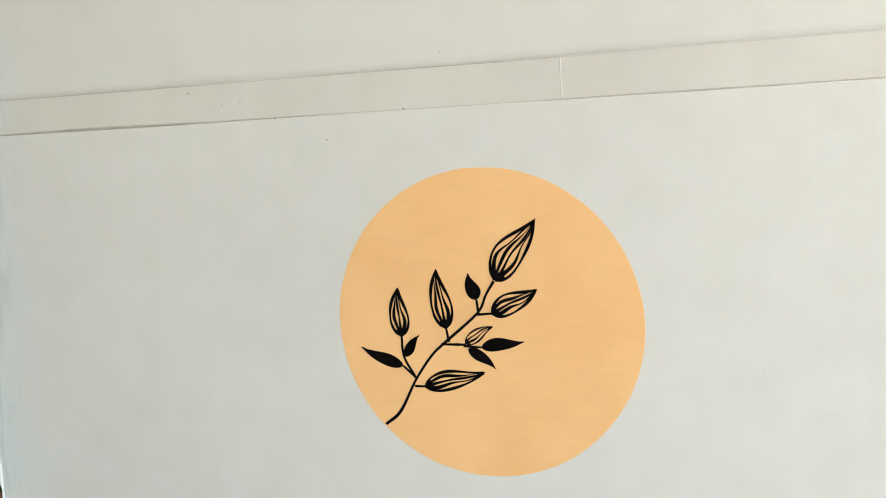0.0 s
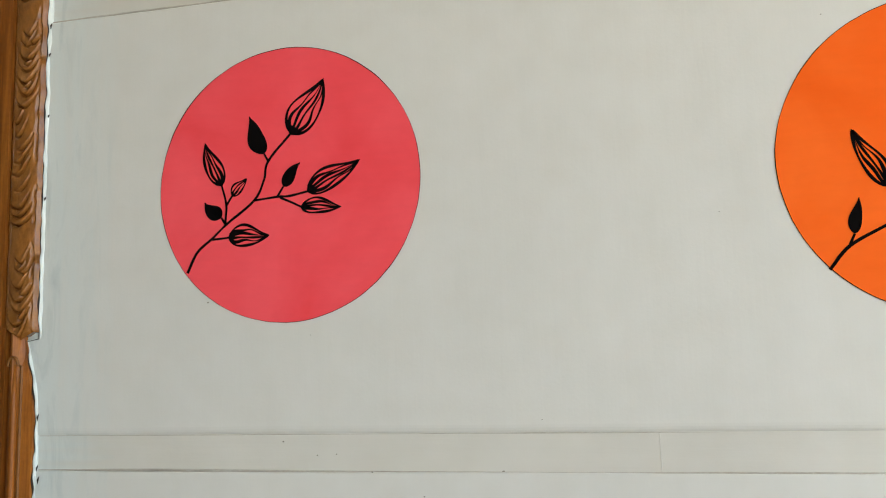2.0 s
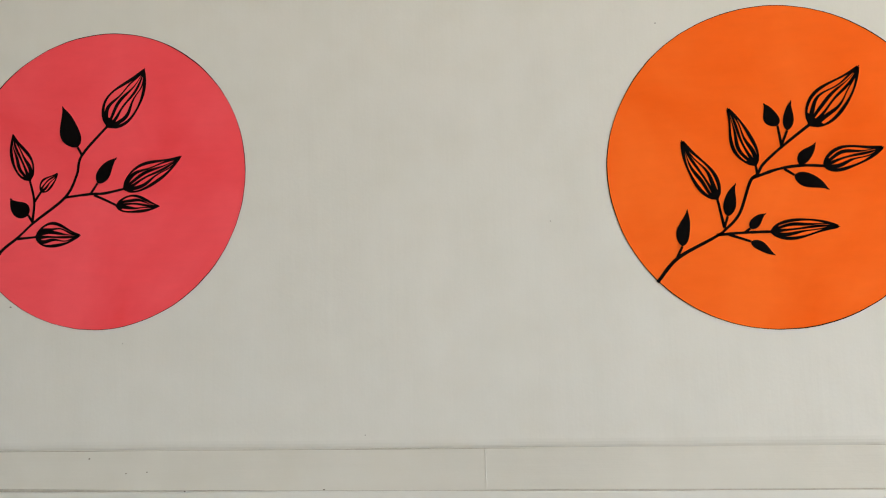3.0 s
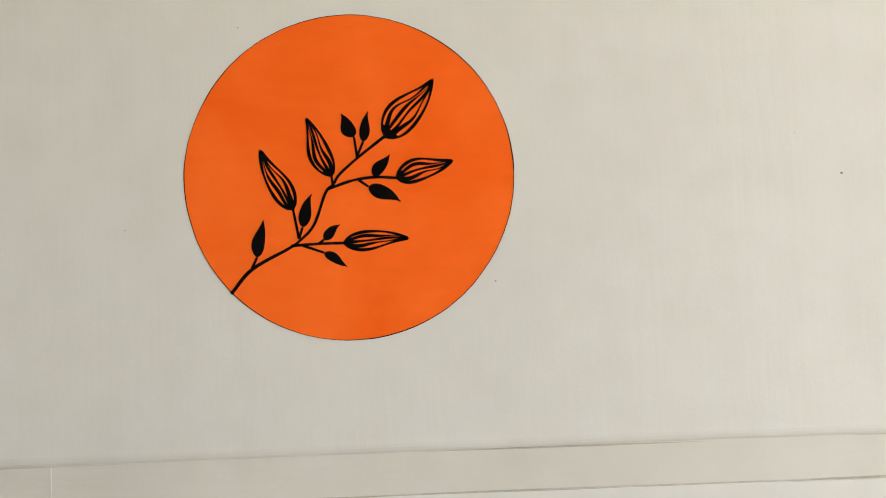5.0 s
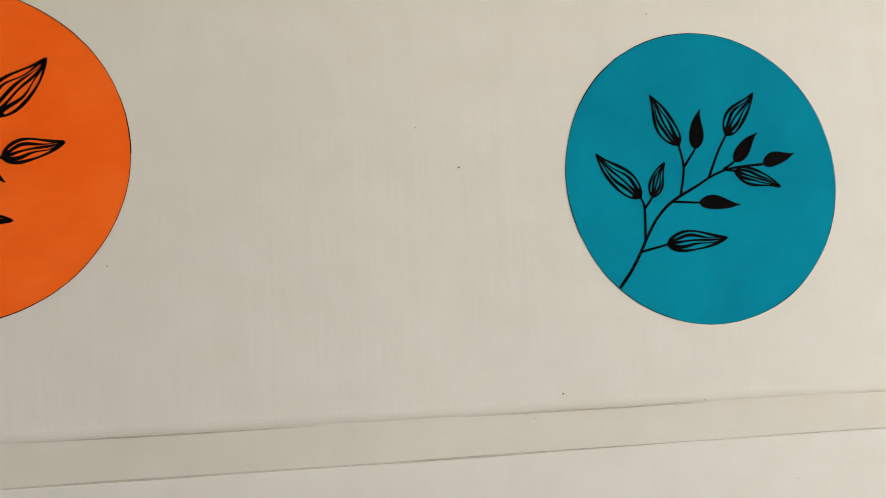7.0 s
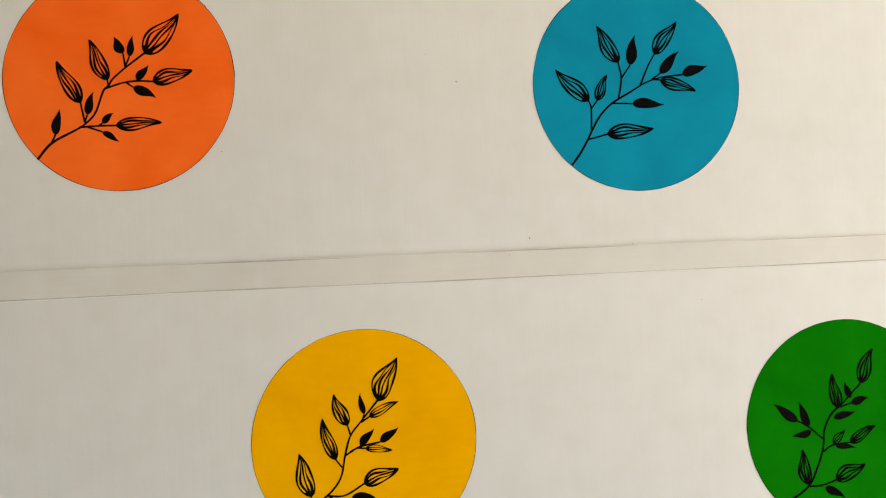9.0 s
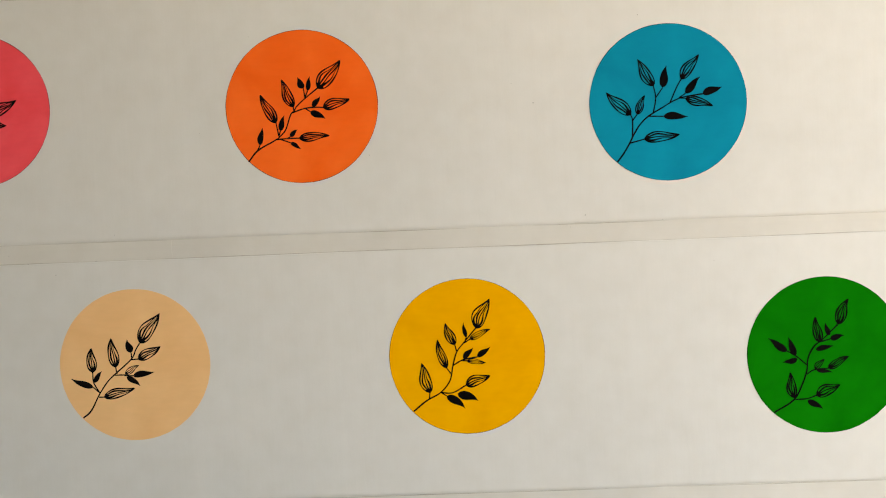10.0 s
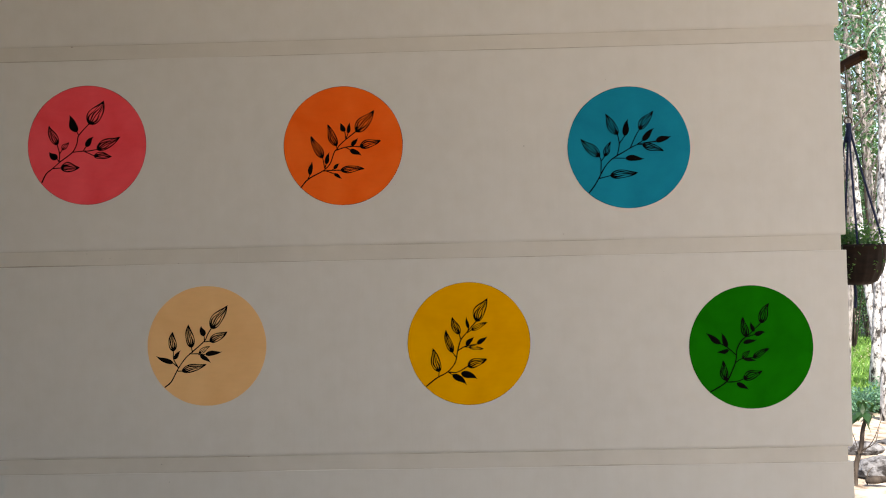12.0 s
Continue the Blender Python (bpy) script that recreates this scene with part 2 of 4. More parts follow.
def board(z0, z1):
    """A broad board with softened, slightly uneven edges."""
    bm = bmesh.new()
    cols = 90
    x0, x1 = WALL_L - 0.10, WALL_R
    profile = ((0.055, 0.0), (0.0021, 0.0), (0.0014, 0.0009), (0.0007, 0.0024), (0.0002, 0.0045), (0.0, 0.0070))
    crisp = ((0.0021, 0.0), (0.0010, 0.0), (0.0004, 0.0004), (0.0, 0.0014))
    rows = [(z1, 0.055)] + [(z1 - dz, y) for y, dz in crisp] + [(z0 + dz, y) for y, dz in profile[:0:-1]] + [(z0, 0.055)]
    grid = []
    for i in range(cols + 1):
        x = x0 + (x1 - x0) * i / cols
        col = []
        for k, (z, y) in enumerate(rows):
            top = k < 5
            wob = noise.noise(Vector((x * 3.1, 7.0 if top else 3.0, z0))) * 0.0011 + noise.noise(Vector((x * 23, 1.0 if top else 5.0, z1))) * 0.0004
            col.append(bm.verts.new((x, y, z + wob)))
        grid.append(col)
    for a, b in zip(grid, grid[1:]):
        for k in range(len(rows) - 1):
            bm.faces.new((a[k], a[k + 1], b[k + 1], b[k]))
        bm.faces.new((a[-1], a[0], b[0], b[-1]))
    bm.faces.new(grid[0])
    bm.faces.new(grid[-1][::-1])
    bmesh.ops.recalc_face_normals(bm, faces=bm.faces[:])
    return bm


JOINTS = ((1.840, 1.872), (1.399, 1.4315), (0.9585, 0.9905), (0.52, 0.552), (2.28, 2.312), (2.72, 2.752))
part("backing", box(WALL_L - 0.10, STRIP_R - 0.004, 0.045, 0.14, 0.0, 3.0), WHITE, wall)
edges = sorted(v for pair in JOINTS for v in pair)
spans = list(zip([0.0] + edges[1::2], edges[0::2] + [3.0]))
for z0, z1 in spans:
    part("board", board(z0, z1), WHITE, wall)
for z0, z1 in JOINTS:
    part("joint_strip", box(WALL_L - 0.10, STRIP_R, 0.0019, 0.044, z0 - 0.004, z1 + 0.004), CREAM, wall)
    for z, r in ((z0 + 0.0004, 0.0012), (z1 - 0.0004, 0.0008)):
        bm = bmesh.new()
        pts = []
        for i in range(121):
            x = WALL_L + (STRIP_R - 0.004 - WALL_L) * i / 120
            pts.append(Vector((x, 0.0016 if z < (z0 + z1) / 2 else 0.0021, z + noise.noise(Vector((x * 4, z * 9, 0))) * 0.0006)))
        tube(bm, pts, lambda s, z=z, r=r: r * min(1.0, 0.1 + (1 - s) * 14) * max(0.1, 0.6 + 1.3 * noise.noise(Vector((s * 9, z * 31, 2)))), 6)
        part("joint_line", bm, CAULK, wall, "dirt along the edge of a joint")

bm = bmesh.new()
tube(bm, [Vector((-0.137 + noise.noise(Vector((zz * 90, 1, 1))) * 0.0008, 0.0019, zz)) for zz in np.linspace(1.4005, 1.430, 12)], 0.0004, 6)
part("butt_joint", bm, CREAM, wall, "fine upright seam across a joint strip")

floor = tagged(part("floor", box(-4.2, 1.9, -4.6, 0.0, -0.12, 0.0), CEMENT), "grey cement veranda floor", "floor", kind="structure")
# out of view; the overhang is sized to shade wall and planter
ceiling = tagged(part("ceiling", box(-4.2, 2.4, -4.8, 0.6, 3.0, 3.12), PLASTER), "unseen pale ceiling, sized to shade the wall and the planter", "ceiling", kind="structure")
# unseen side wall, added to keep light off from the left
tagged(part("light_block_west", box(-4.3, -4.2, -4.6, 0.14, 0.0, 3.0), BLOCKER_GREY), "unseen grey side wall, added to hold back light", "wall", kind="structure")
tagged(part("wall_north_rest", box(-4.2, -1.55, 0.0, 0.14, 0.0, 3.0), WHITE), "plain white wall beyond the door", "wall", kind="structure")

# unseen wall piece and door, added to stop light through the opening
tagged(part("unseen_wall_over_door", box(-1.55, -0.812, 0.0, 0.14, 2.2, 3.0), WHITE), "unseen white wall over the door, added to close the opening", "wall", kind="structure")
tagged(part("unseen_door_1", box(-1.55, -0.88, 0.05, 0.09, 0.0, 2.2), DOORWOOD), "unseen dark teak door, added to close the opening to light", "door", kind="structure")
# unseen back wall, added so that light comes mainly from the right
tagged(part("light_block_south", box(-4.2, 1.2, -4.7, -4.6, 0.0, 3.0), BLOCKER_GREY), "unseen grey back wall, added to hold back light from behind", "wall", kind="structure")

# unseen parapets, added only to cut light bouncing up from the ground
tagged(part("bounce_block_east", box(1.5, 1.6, -4.7, -0.12, 0.0, 0.45), WHITE), "unseen low parapet, added to cut bounce from the ground", "parapet", kind="structure")
tagged(part("bounce_block_south", box(1.2, 1.5, -4.7, -4.6, 0.0, 0.45), WHITE), "unseen low parapet, added to cut bounce from the ground", "parapet", kind="structure")

# ---------------------------------------------------------------- the carved door frame
FRAME_R = -0.7140
door = thing("carved_door_frame", (0, 0, 0), "varnished teak door frame with carved scrollwork beside the white wall", "door frame")


def molding(name, profile, z0, z1, material=None):
    """A straight run of moulding: profile of (x, y) from left to right, closed at the back."""
    bm = bmesh.new()
    steps = 40
    rings = []
    for i in range(steps + 1):
        z = z0 + (z1 - z0) * i / steps
        rings.append([bm.verts.new((x + noise.noise(Vector((x * 40, z * 2.5, 1))) * 0.0006, y, z)) for x, y in profile])
    n = len(profile)
    for a, b in zip(rings, rings[1:]):
        for k in range(n):
            bm.faces.new((a[k], a[(k + 1) % n], b[(k + 1) % n], b[k]))
    bm.faces.new(rings[0])
    bm.faces.new(rings[-1][::-1])
    bmesh.ops.recalc_face_normals(bm, faces=bm.faces[:])
    return part(name, bm, material or WOOD, door)


def bead(x0, x1, y, out, n=6):
    return [((x0 + x1) / 2 - (x1 - x0) / 2 * math.cos(math.pi * k / n), y - out * math.sin(math.pi * k / n)) for k in range(n + 1)]


molding("jamb", [(-0.88, 0.06), (-0.88, 0.016), (-0.8005, 0.016), (-0.8005, 0.06)], 0.0, 2.2, DOORWOOD)
molding("inner_bead", [(-0.80, 0.06)] + bead(-0.80, -0.788, -0.014, 0.008) + [(-0.788, 0.06)], 0.0, 2.2, DOORWOOD)
molding("cove", [(-0.7875, 0.06)] + bead(-0.7875, -0.772, -0.008, -0.006) + [(-0.772, 0.06)], 0.0, 2.2, DOORWOOD)
molding("outer_bead", [(-0.7715, 0.06)] + bead(-0.7715, -0.764, -0.012, 0.006) + [(-0.764, 0.06)], 0.0, 2.2)
molding("flat_band", [(-0.7635, 0.06), (-0.7635, -0.012), (-0.7485, -0.012), (-0.7485, 0.06)], 0.0, 2.2)

CARVE_Z0 = 1.522
# brown that stands for shade along the foot's channel
CHANNEL_SHADE = grainy("channel_shade_brown", ((0.3, (0.13, 0.05, 0.011)), (0.7, (0.25, 0.10, 0.023))), (50, 50, 30), 0.5, 0.25, 240, 0.001)

# below the carving: a reeded foot whose outer edge is scooped in at its top
def foot_edge(z):
    s = min(max((CARVE_Z0 - z) / 0.09, 0.0), 1.0)
    return -0.7280 + 0.0125 * math.sin(s * math.pi / 2) + noise.noise(Vector((3, z * 12, 5))) * 0.0012


def band_edge(z):
    return -0.7148 + 0.0016 * noise.noise(Vector((9, (z - CARVE_Z0) * 55, 3)))


bm = bmesh.new()
rows = []
for i in range(61):
    z = (CARVE_Z0 + 0.012) * i / 60
    x1 = foot_edge(z)
    prof = [(-0.748, 0.06), (-0.748, -0.010), (-0.744, -0.011), (-0.7425, -0.005), (-0.7385, -0.005), (-0.7365, -0.013), (-0.7330, -0.014), (-0.7315, -0.012), (-0.7300, -0.0095), (x1, -0.005), (x1, 0.06)]
    rows.append([bm.verts.new((x, y, z)) for x, y in prof])
for a, b in zip(rows, rows[1:]):
    for k in range(len(a)):
        bm.faces.new((a[k], a[(k + 1) % len(a)], b[(k + 1) % len(a)], b[k]))
bm.faces.new(rows[0])
bm.faces.new(rows[-1][::-1])
bmesh.ops.recalc_face_normals(bm, faces=bm.faces[:])
part("reeded_foot", bm, WOOD, door)


# a rounded channel on the foot: brown tubes draw the shade of its edges
b = bmesh.new()
arch = [Vector((-0.7385, -0.0085, zz)) for zz in np.linspace(0.02, 1.497, 40)] + [Vector((-0.7325 - 0.006 * math.cos(a), -0.0135, 1.497 + 0.009 * math.sin(a))) for a in np.linspace(0.15, 3.0, 12)] + [Vector((-0.7265, -0.0088, zz)) for zz in np.linspace(1.497, 0.02, 40)]
tube(b, arch, 0.0014, 6)
part("channel_edge", b, CHANNEL_SHADE, door)
b = bmesh.new()
tube(b, [Vector((-0.7325, -0.0110, zz)) for zz in np.linspace(0.02, 1.499, 40)], lambda s: 0.0034 if s < 0.99 else 0.0018, 10)
part("channel_bead", b, WOOD, door, smooth=True)


def arc_cuts():
    """Gouge cuts of the carving as (u0, u1, z at u0, dip, rise): u runs across the band, z up from its foot."""
    r = random.Random(4)
    cuts = []
    base = 0.0
    while base < 0.66:
        # nested crescents of a drooping leaf
        for k in range(7):
            u0 = 0.10 + 0.045 * k + r.uniform(-0.03, 0.05)
            cuts.append((u0, min(0.98, u0 + 0.86 - 0.055 * k + r.uniform(-0.1, 0.05)), base + 0.016 + k * 0.0105 + r.uniform(-0.002, 0.002), 0.017 - 0.0015 * k, 0.004 + 0.0012 * k))
        for k in range(3):
            u0 = 0.55 + r.uniform(-0.08, 0.08)
            cuts.append((u0, u0 + r.uniform(0.22, 0.36), base + 0.020 + k * 0.023, 0.003, 0.012))
        # two collars and the curls that hang from them
        for k in range(3):
            cuts.append((0.04 + 0.03 * k, 0.93 - 0.06 * k, base + 0.118 + k * 0.0075, 0.009, 0.006 + 0.002 * k))
        # short fanned cuts of the leaf above
        for k in range(6):
            u0 = 0.12 + r.uniform(0.0, 0.22)
            cuts.append((u0, u0 + r.uniform(0.42, 0.66), base + 0.146 + k * 0.0135 + r.uniform(-0.002, 0.002), 0.004, 0.016 + r.uniform(-0.004, 0.004)))
        base += 0.228
    return cuts


def carved_band():
    """A gouge-carved acanthus band: one rounded surface with crescent cuts in it."""
    cols, rows = 48, 860
    z0, z1 = CARVE_Z0, 2.2
    u = np.linspace(0, 1, cols + 1)[None, :]
    z = np.linspace(0, z1 - z0, rows + 1)[:, None]
    height = 0.0052 * np.sin(np.pi * np.clip(u * 0.9 + 0.05, 0, 1)) ** 0.6 + 0 * z
    wob = np.array([[noise.noise(Vector((a * 3.0, b * 60, 8))) for a in u[0]] for b in z[:, 0]])
    for u0, u1, zs, dip, rise in arc_cuts():
        t = np.clip((u - u0) / (u1 - u0), 0, 1)
        line = zs + rise * t ** 1.6 - dip * np.sin(np.pi * t) + 0.0012 * wob
        d = z - line
        taper = np.sin(np.pi * t) ** 0.7
        near = np.abs(d) < 0.03
        cut = -0.0068 * np.exp(-(d / 0.00095) ** 2) + np.where(d > 0, 0.0019 * np.exp(-((d - 0.0022) / 0.0042) ** 2), -0.0006 * np.exp(-(d / 0.004) ** 2))
        height = height + np.where(near, cut, 0) * taper
    # scalloped outline on the inner side, upright edge leaves on the outer one
    inner = 0.09 + 0.07 * np.abs(np.sin(z * 62 + 1.5 * np.sin(z * 21)))
    height = height - 0.0032 * np.exp(-((u - inner) / 0.028) ** 2) - np.where(u < inner, 0.0022, 0.0)
    gate = np.array([max(0.0, min(1.0, 0.5 + 2.4 * noise.noise(Vector((1, b * 34, 3))))) for b in z[:, 0]])[:, None]
    outer = 0.93 + 0.05 * np.array([noise.noise(Vector((5, b * 70, 3))) for b in z[:, 0]])[:, None]
    height = height - 0.0042 * gate * np.exp(-((u - outer) / 0.030) ** 2)
    height = height + 0.0007 * wob
    right = np.array([band_edge(z0 + b) for b in z[:, 0]])[:, None]
    left = -0.7478
    x = left + (right - left) * u + 0 * z
    # the band is rounded off at its foot
    foot = 0.013 * (1 - np.clip(z / 0.03, 0, 1)) ** 2 * np.abs(u - 0.62) * 1.6
    y = -0.0085 - height * np.clip(0.35 + z / 0.006, 0, 1)
    back = np.full((rows + 1, 1), 0.06)
    xs = np.hstack([np.full((rows + 1, 1), left), x, right])
    ys = np.hstack([back, y, back])
    zs = np.hstack([z, z + foot, z]) + z0
    verts = np.stack([xs, ys, zs], -1).reshape(-1, 3).tolist()
    w = cols + 3
    faces = [(r * w + c, r * w + c + 1, (r + 1) * w + c + 1, (r + 1) * w + c) for r in range(rows) for c in range(w - 1)]
    faces += [tuple(range(w))[::-1], tuple(range(rows * w, rows * w + w))]
    me = bpy.data.meshes.new("carved_band")
    me.from_pydata(verts, [], faces)
    me.materials.append(CARVED)
    me.polygons.foreach_set("use_smooth", [True] * (len(faces) - 2) + [False, False])
    band = new("carved_band", me)
    band.parent = door
    return tagged(band, "golden teak carving of drooping acanthus leaves")


carved_band()
rnd = random.Random(4)

# ragged fillet of white paint and black gaps where the wall meets the frame
def seam(z):
    """The frame's outer edge and how far it stands out there, at height z."""
    x, y = (band_edge(z), -0.0030 * min(1.0, (z - CARVE_Z0) / 0.02)) if z > CARVE_Z0 else (foot_edge(z), -0.0020)
    return x, y + 0.0026 * noise.noise(Vector((2, z * 75, 6)))


bm = bmesh.new()
rows = []
for zz in np.linspace(0.3, 2.2, 900):
    ex, yt = seam(zz)
    wide = 0.0026 + 0.0018 * noise.noise(Vector((4, zz * 22, 1)))
    prof = ((-0.0005, 0.003), (-0.0005, yt), (0.0007, yt + 0.0008), (0.0015, yt * 0.55), (wide * 0.65, yt * 0.2 - 0.0004), (wide, 0.0004), (wide, 0.003))
    rows.append([bm.verts.new((ex + dx, y, zz)) for dx, y in prof])
for a, b in zip(rows, rows[1:]):
    for k in range(len(a)):
        bm.faces.new((a[k], a[(k + 1) % len(a)], b[(k + 1) % len(a)], b[k]))
bm.faces.new(rows[0])
bm.faces.new(rows[-1][::-1])
bmesh.ops.recalc_face_normals(bm, faces=bm.faces[:])
tagged(part("filler_bead", bm, WHITE, smooth=True), "white paint filler between wall and door frame", "filler")
# black blobs stand for the gaps left in the paint
gap_spots = ((1.836, 0.0035), (1.806, 0.002), (1.743, 0.0018), (1.66, 0.0022), (1.449, 0.004), (1.402, 0.0035), (1.391, 0.004))
for zz, s in gap_spots:
    b = bmesh.new()
    x = FRAME_R + rnd.uniform(0.001, 0.004)
    tube(b, [Vector((x, -0.0018, zz - s)), Vector((x + 0.0008, -0.0026, zz)), Vector((x + 0.0016, -0.0018, zz + s * 0.8))], lambda q: 0.0002 + 0.0007 * math.sin(math.pi * q), 6)
    tagged(part("paint_gap", b, GAP_BLACK), "small black gap in the white paint", "paint flaw", "paint flaws")
# a black line along the seam puts the gap's darkness into colour
b = bmesh.new()
pts = [Vector((seam(zz)[0] + 0.0003, seam(zz)[1] - 0.0002, zz)) for zz in np.linspace(0.3, 2.2, 700)]
tube(b, pts, lambda s: max(0.0001, 0.0004 + 0.0016 * noise.noise(Vector((s * 90, 4, 0)))), 5)
part("edge_gap", b, GAP_BLACK, door, "dark gap along the frame's edge, drawn as a black line")

# specks of dirt on the boards
for x, zz, s in ((-0.536, 1.5510, 0.0011), (-0.462, 1.4250, 0.0010), (-0.430, 1.4130, 0.0008), (-0.412, 1.4140, 0.0008), (-0.379, 1.3990, 0.0010), (-0.265, 1.4000, 0.0011), (-0.333, 1.3790, 0.0009), (-0.435, 1.5180, 0.0006), (-0.231, 1.4420, 0.0006), (-0.081, 1.6060, 0.0006), (0.474, 1.6330, 0.0014), (0.553, 1.4450, 0.0012), (0.200, 1.5580, 0.0008), (0.439, 1.6660, 0.0007), (0.650, 1.7700, 0.0009), (0.679, 1.4330, 0.0009), (0.510, 1.4310, 0.0006), (0.522, 1.4300, 0.0005), (0.528, 1.4260, 0.0007), (0.761, 1.3620, 0.0007), (-0.490, 1.8700, 0.0022), (-0.121, 0.9890, 0.0019), (-0.306, 0.9760, 0.0013), (0.014, 0.9900, 0.0009), (-0.290, 0.9390, 0.0012), (1.136, 1.2440, 0.0009), (0.007, 1.7620, 0.0008), (0.474, 1.6330, 0.0012)):
    b = bmesh.new()
    bmesh.ops.create_icosphere(b, subdivisions=1, radius=s * 0.62)
    for v in b.verts:
        v.co = Vector((v.co.x * (1.3 + rnd.random() * 0.5), v.co.y * 0.35, v.co.z * (0.7 + rnd.random() * 0.5)))
    ob = tagged(part("dirt_speck", b, SPECK), "tiny dark speck on the white wall", "speck", "dirt specks")
    inside = any(a < zz < c for a, c in JOINTS)
    ob.location = (x, 0.0017 if inside else -0.0002, zz)

# ---------------------------------------------------------------- the painted circles
COLOUR_WORDS = {"pink": "coral pink", "orange": "bright orange", "blue": "turquoise blue", "peach": "pale peach", "yellow": "golden yellow", "green": "deep green"}
RADIUS = {}


def painted_circle(colour, x, z, r):
    """A hand-painted disc: slightly uneven edge, a fine dark outline."""
    ob = thing("painted_circle", (x, 0, z), COLOUR_WORDS[colour] + " painted circle with a black leaf sprig on the wall", "wall painting", "painted circles")
    RADIUS[ob.name] = r
    rim = []
    for k in range(160):
        a = 2 * math.pi * k / 160
        w = 1 + 0.0035 * noise.noise(Vector((math.cos(a) * 2.2, math.sin(a) * 2.2, x * 7))) + 0.0022 * noise.noise(Vector((math.cos(a) * 14, math.sin(a) * 14, x * 3)))
        rim.append(Vector((math.cos(a), math.sin(a))) * r * w)
    b = bmesh.new()
    b.faces.new([b.verts.new((p.x, -0.0003, p.y)) for p in rim])
    thicken(b, 0.0010)
    part("disc", b, DISC[colour], ob)
    if colour != "peach":
        b = bmesh.new()
        ribbon(b, [p * 1.001 for p in rim + rim[:1]], lambda s: 0.0007 * (0.75 + 0.9 * noise.noise(Vector((s * 14, x * 5, 3)))), -0.0005, 0)
        part("outline", b, INK, ob, "fine dark outline")
    return ob


def stem(circle, *points):
    r = RADIUS[circle.name]
    b = bmesh.new()
    pts = spline([Vector(p) * r for p in points], 6)
    ribbon(b, pts, lambda s: r * (0.0180 - 0.002 * s + 0.005 * noise.noise(Vector((s * 8, r * 50, points[0][0] * 9)))), -0.0006, 0)
    thicken(b, 0.0005)
    part("stem", b, INK, circle)


def leaf(circle, solid, base, tip, width, *stalk):
    """One brushed leaf, filled in, or an outline with veins; its stalk runs on to the stem."""
    r = RADIUS[circle.name]
    p, q = Vector(base) * r, Vector(tip) * r
    axis = q - p
    length = axis.length
    d = axis.normalized()
    side = Vector((-d.y, d.x))
    half = width * r / 2
    bend = (0.14 + noise.noise(Vector((base[0] * 11, base[1] * 11, 1))) * 0.3) * half
    line = min(r * 0.0185, half * 0.31)
    sway = 0.16 * half * (1 if noise.noise(Vector((tip[0] * 17, tip[1] * 17, 4))) > 0 else -1)

    def at(s, u):
        """s along the leaf, u across it from -1 to 1; widest below the middle, drawn out to a tip."""
        w = (math.sin(math.pi * s ** 0.72)) ** 0.9 * (1.0 - 0.20 * s) * 1.06 if 0 < s < 1 else 0.0
        return p + d * (length * s) + side * (half * u * w + bend * math.sin(math.pi * s) + sway * math.sin(2 * math.pi * s) * s)

    b = bmesh.new()
    n = 18
    if solid:
        left = [b.verts.new((at(k / n, 1).x, -0.0007, at(k / n, 1).y)) for k in range(n + 1)]
        right = [left[0]] + [b.verts.new((at(k / n, -1).x, -0.0007, at(k / n, -1).y)) for k in range(1, n)] + [left[-1]]
        for k in range(n):
            b.faces.new([v for i, v in enumerate((left[k], right[k], right[k + 1], left[k + 1])) if v not in (left[k], right[k], right[k + 1], left[k + 1])[:i]])
    else:
        for u in (1, -1):
            ribbon(b, [at(k / n, u) for k in range(n + 1)], lambda s: line * (0.9 + 0.25 * math.sin(s * 9 + base[0] * 20)), -0.0007, 0)
        veins = 4 if width > 0.15 else 3 if width > 0.09 else 2
        for i in range(veins):
            u = (i + 1) / (veins + 1) * 2 - 1
            start, end = (0.03, 0.80 + 0.1 * (i % 2)) if i % 2 else (0.02, 0.90)
            ribbon(b, [at(start + (end - start) * k / n, u * (0.95 + 0.20 * math.sin(k * 0.50 + i * 2.4 + base[1] * 15))) for k in range(n + 1)],
                   lambda s, i=i: line * (1.28 - 0.85 * s + 0.28 * math.sin(s * 7 + i * 2.3)), -0.0006, 0)
        # ink pooled at the foot and at the tip
        for s0, s1 in ((0.0, 0.12), (0.90, 1.0)):
            m = 6
            a = [at(s0 + (s1 - s0) * k / m, 1) for k in range(m + 1)]
            c = [at(s0 + (s1 - s0) * k / m, -1) for k in range(m + 1)]
            for k in range(m):
                vs = [b.verts.new((v.x, -0.00065, v.y)) for v in (a[k], c[k], c[k + 1], a[k + 1])]
                b.faces.new(vs)
    if stalk:
        ribbon(b, spline([p] + [Vector(v) * r for v in stalk], 6), lambda s: r * (0.014 + 0.003 * s), -0.00062, 0)
    # a short flick past the tip
    ribbon(b, [q - d * length * 0.05, q + d * length * 0.03], lambda s: line * (1 - 0.8 * s), -0.0007, 0)
    bmesh.ops.remove_doubles(b, verts=b.verts[:], dist=1e-7)
    bmesh.ops.dissolve_degenerate(b, dist=1e-7, edges=b.edges[:])
    thicken(b, 0.0005)
    part("leaf", b, INK, circle)


# pink
pink = painted_circle("pink", -0.4585, 1.6576, 0.1276)
stem(pink, (-0.772, -0.616), (-0.694, -0.467), (-0.576, -0.373), (-0.459, -0.271), (-0.247, -0.114), (-0.169, 0.035), (-0.137, 0.168), (0.043, 0.364))
stem(pink, (-0.247, -0.114), (-0.067, -0.099), (0.027, -0.099), (0.168, -0.075))
leaf(pink, False, (0.043, 0.356), (0.286, 0.732), 0.233)
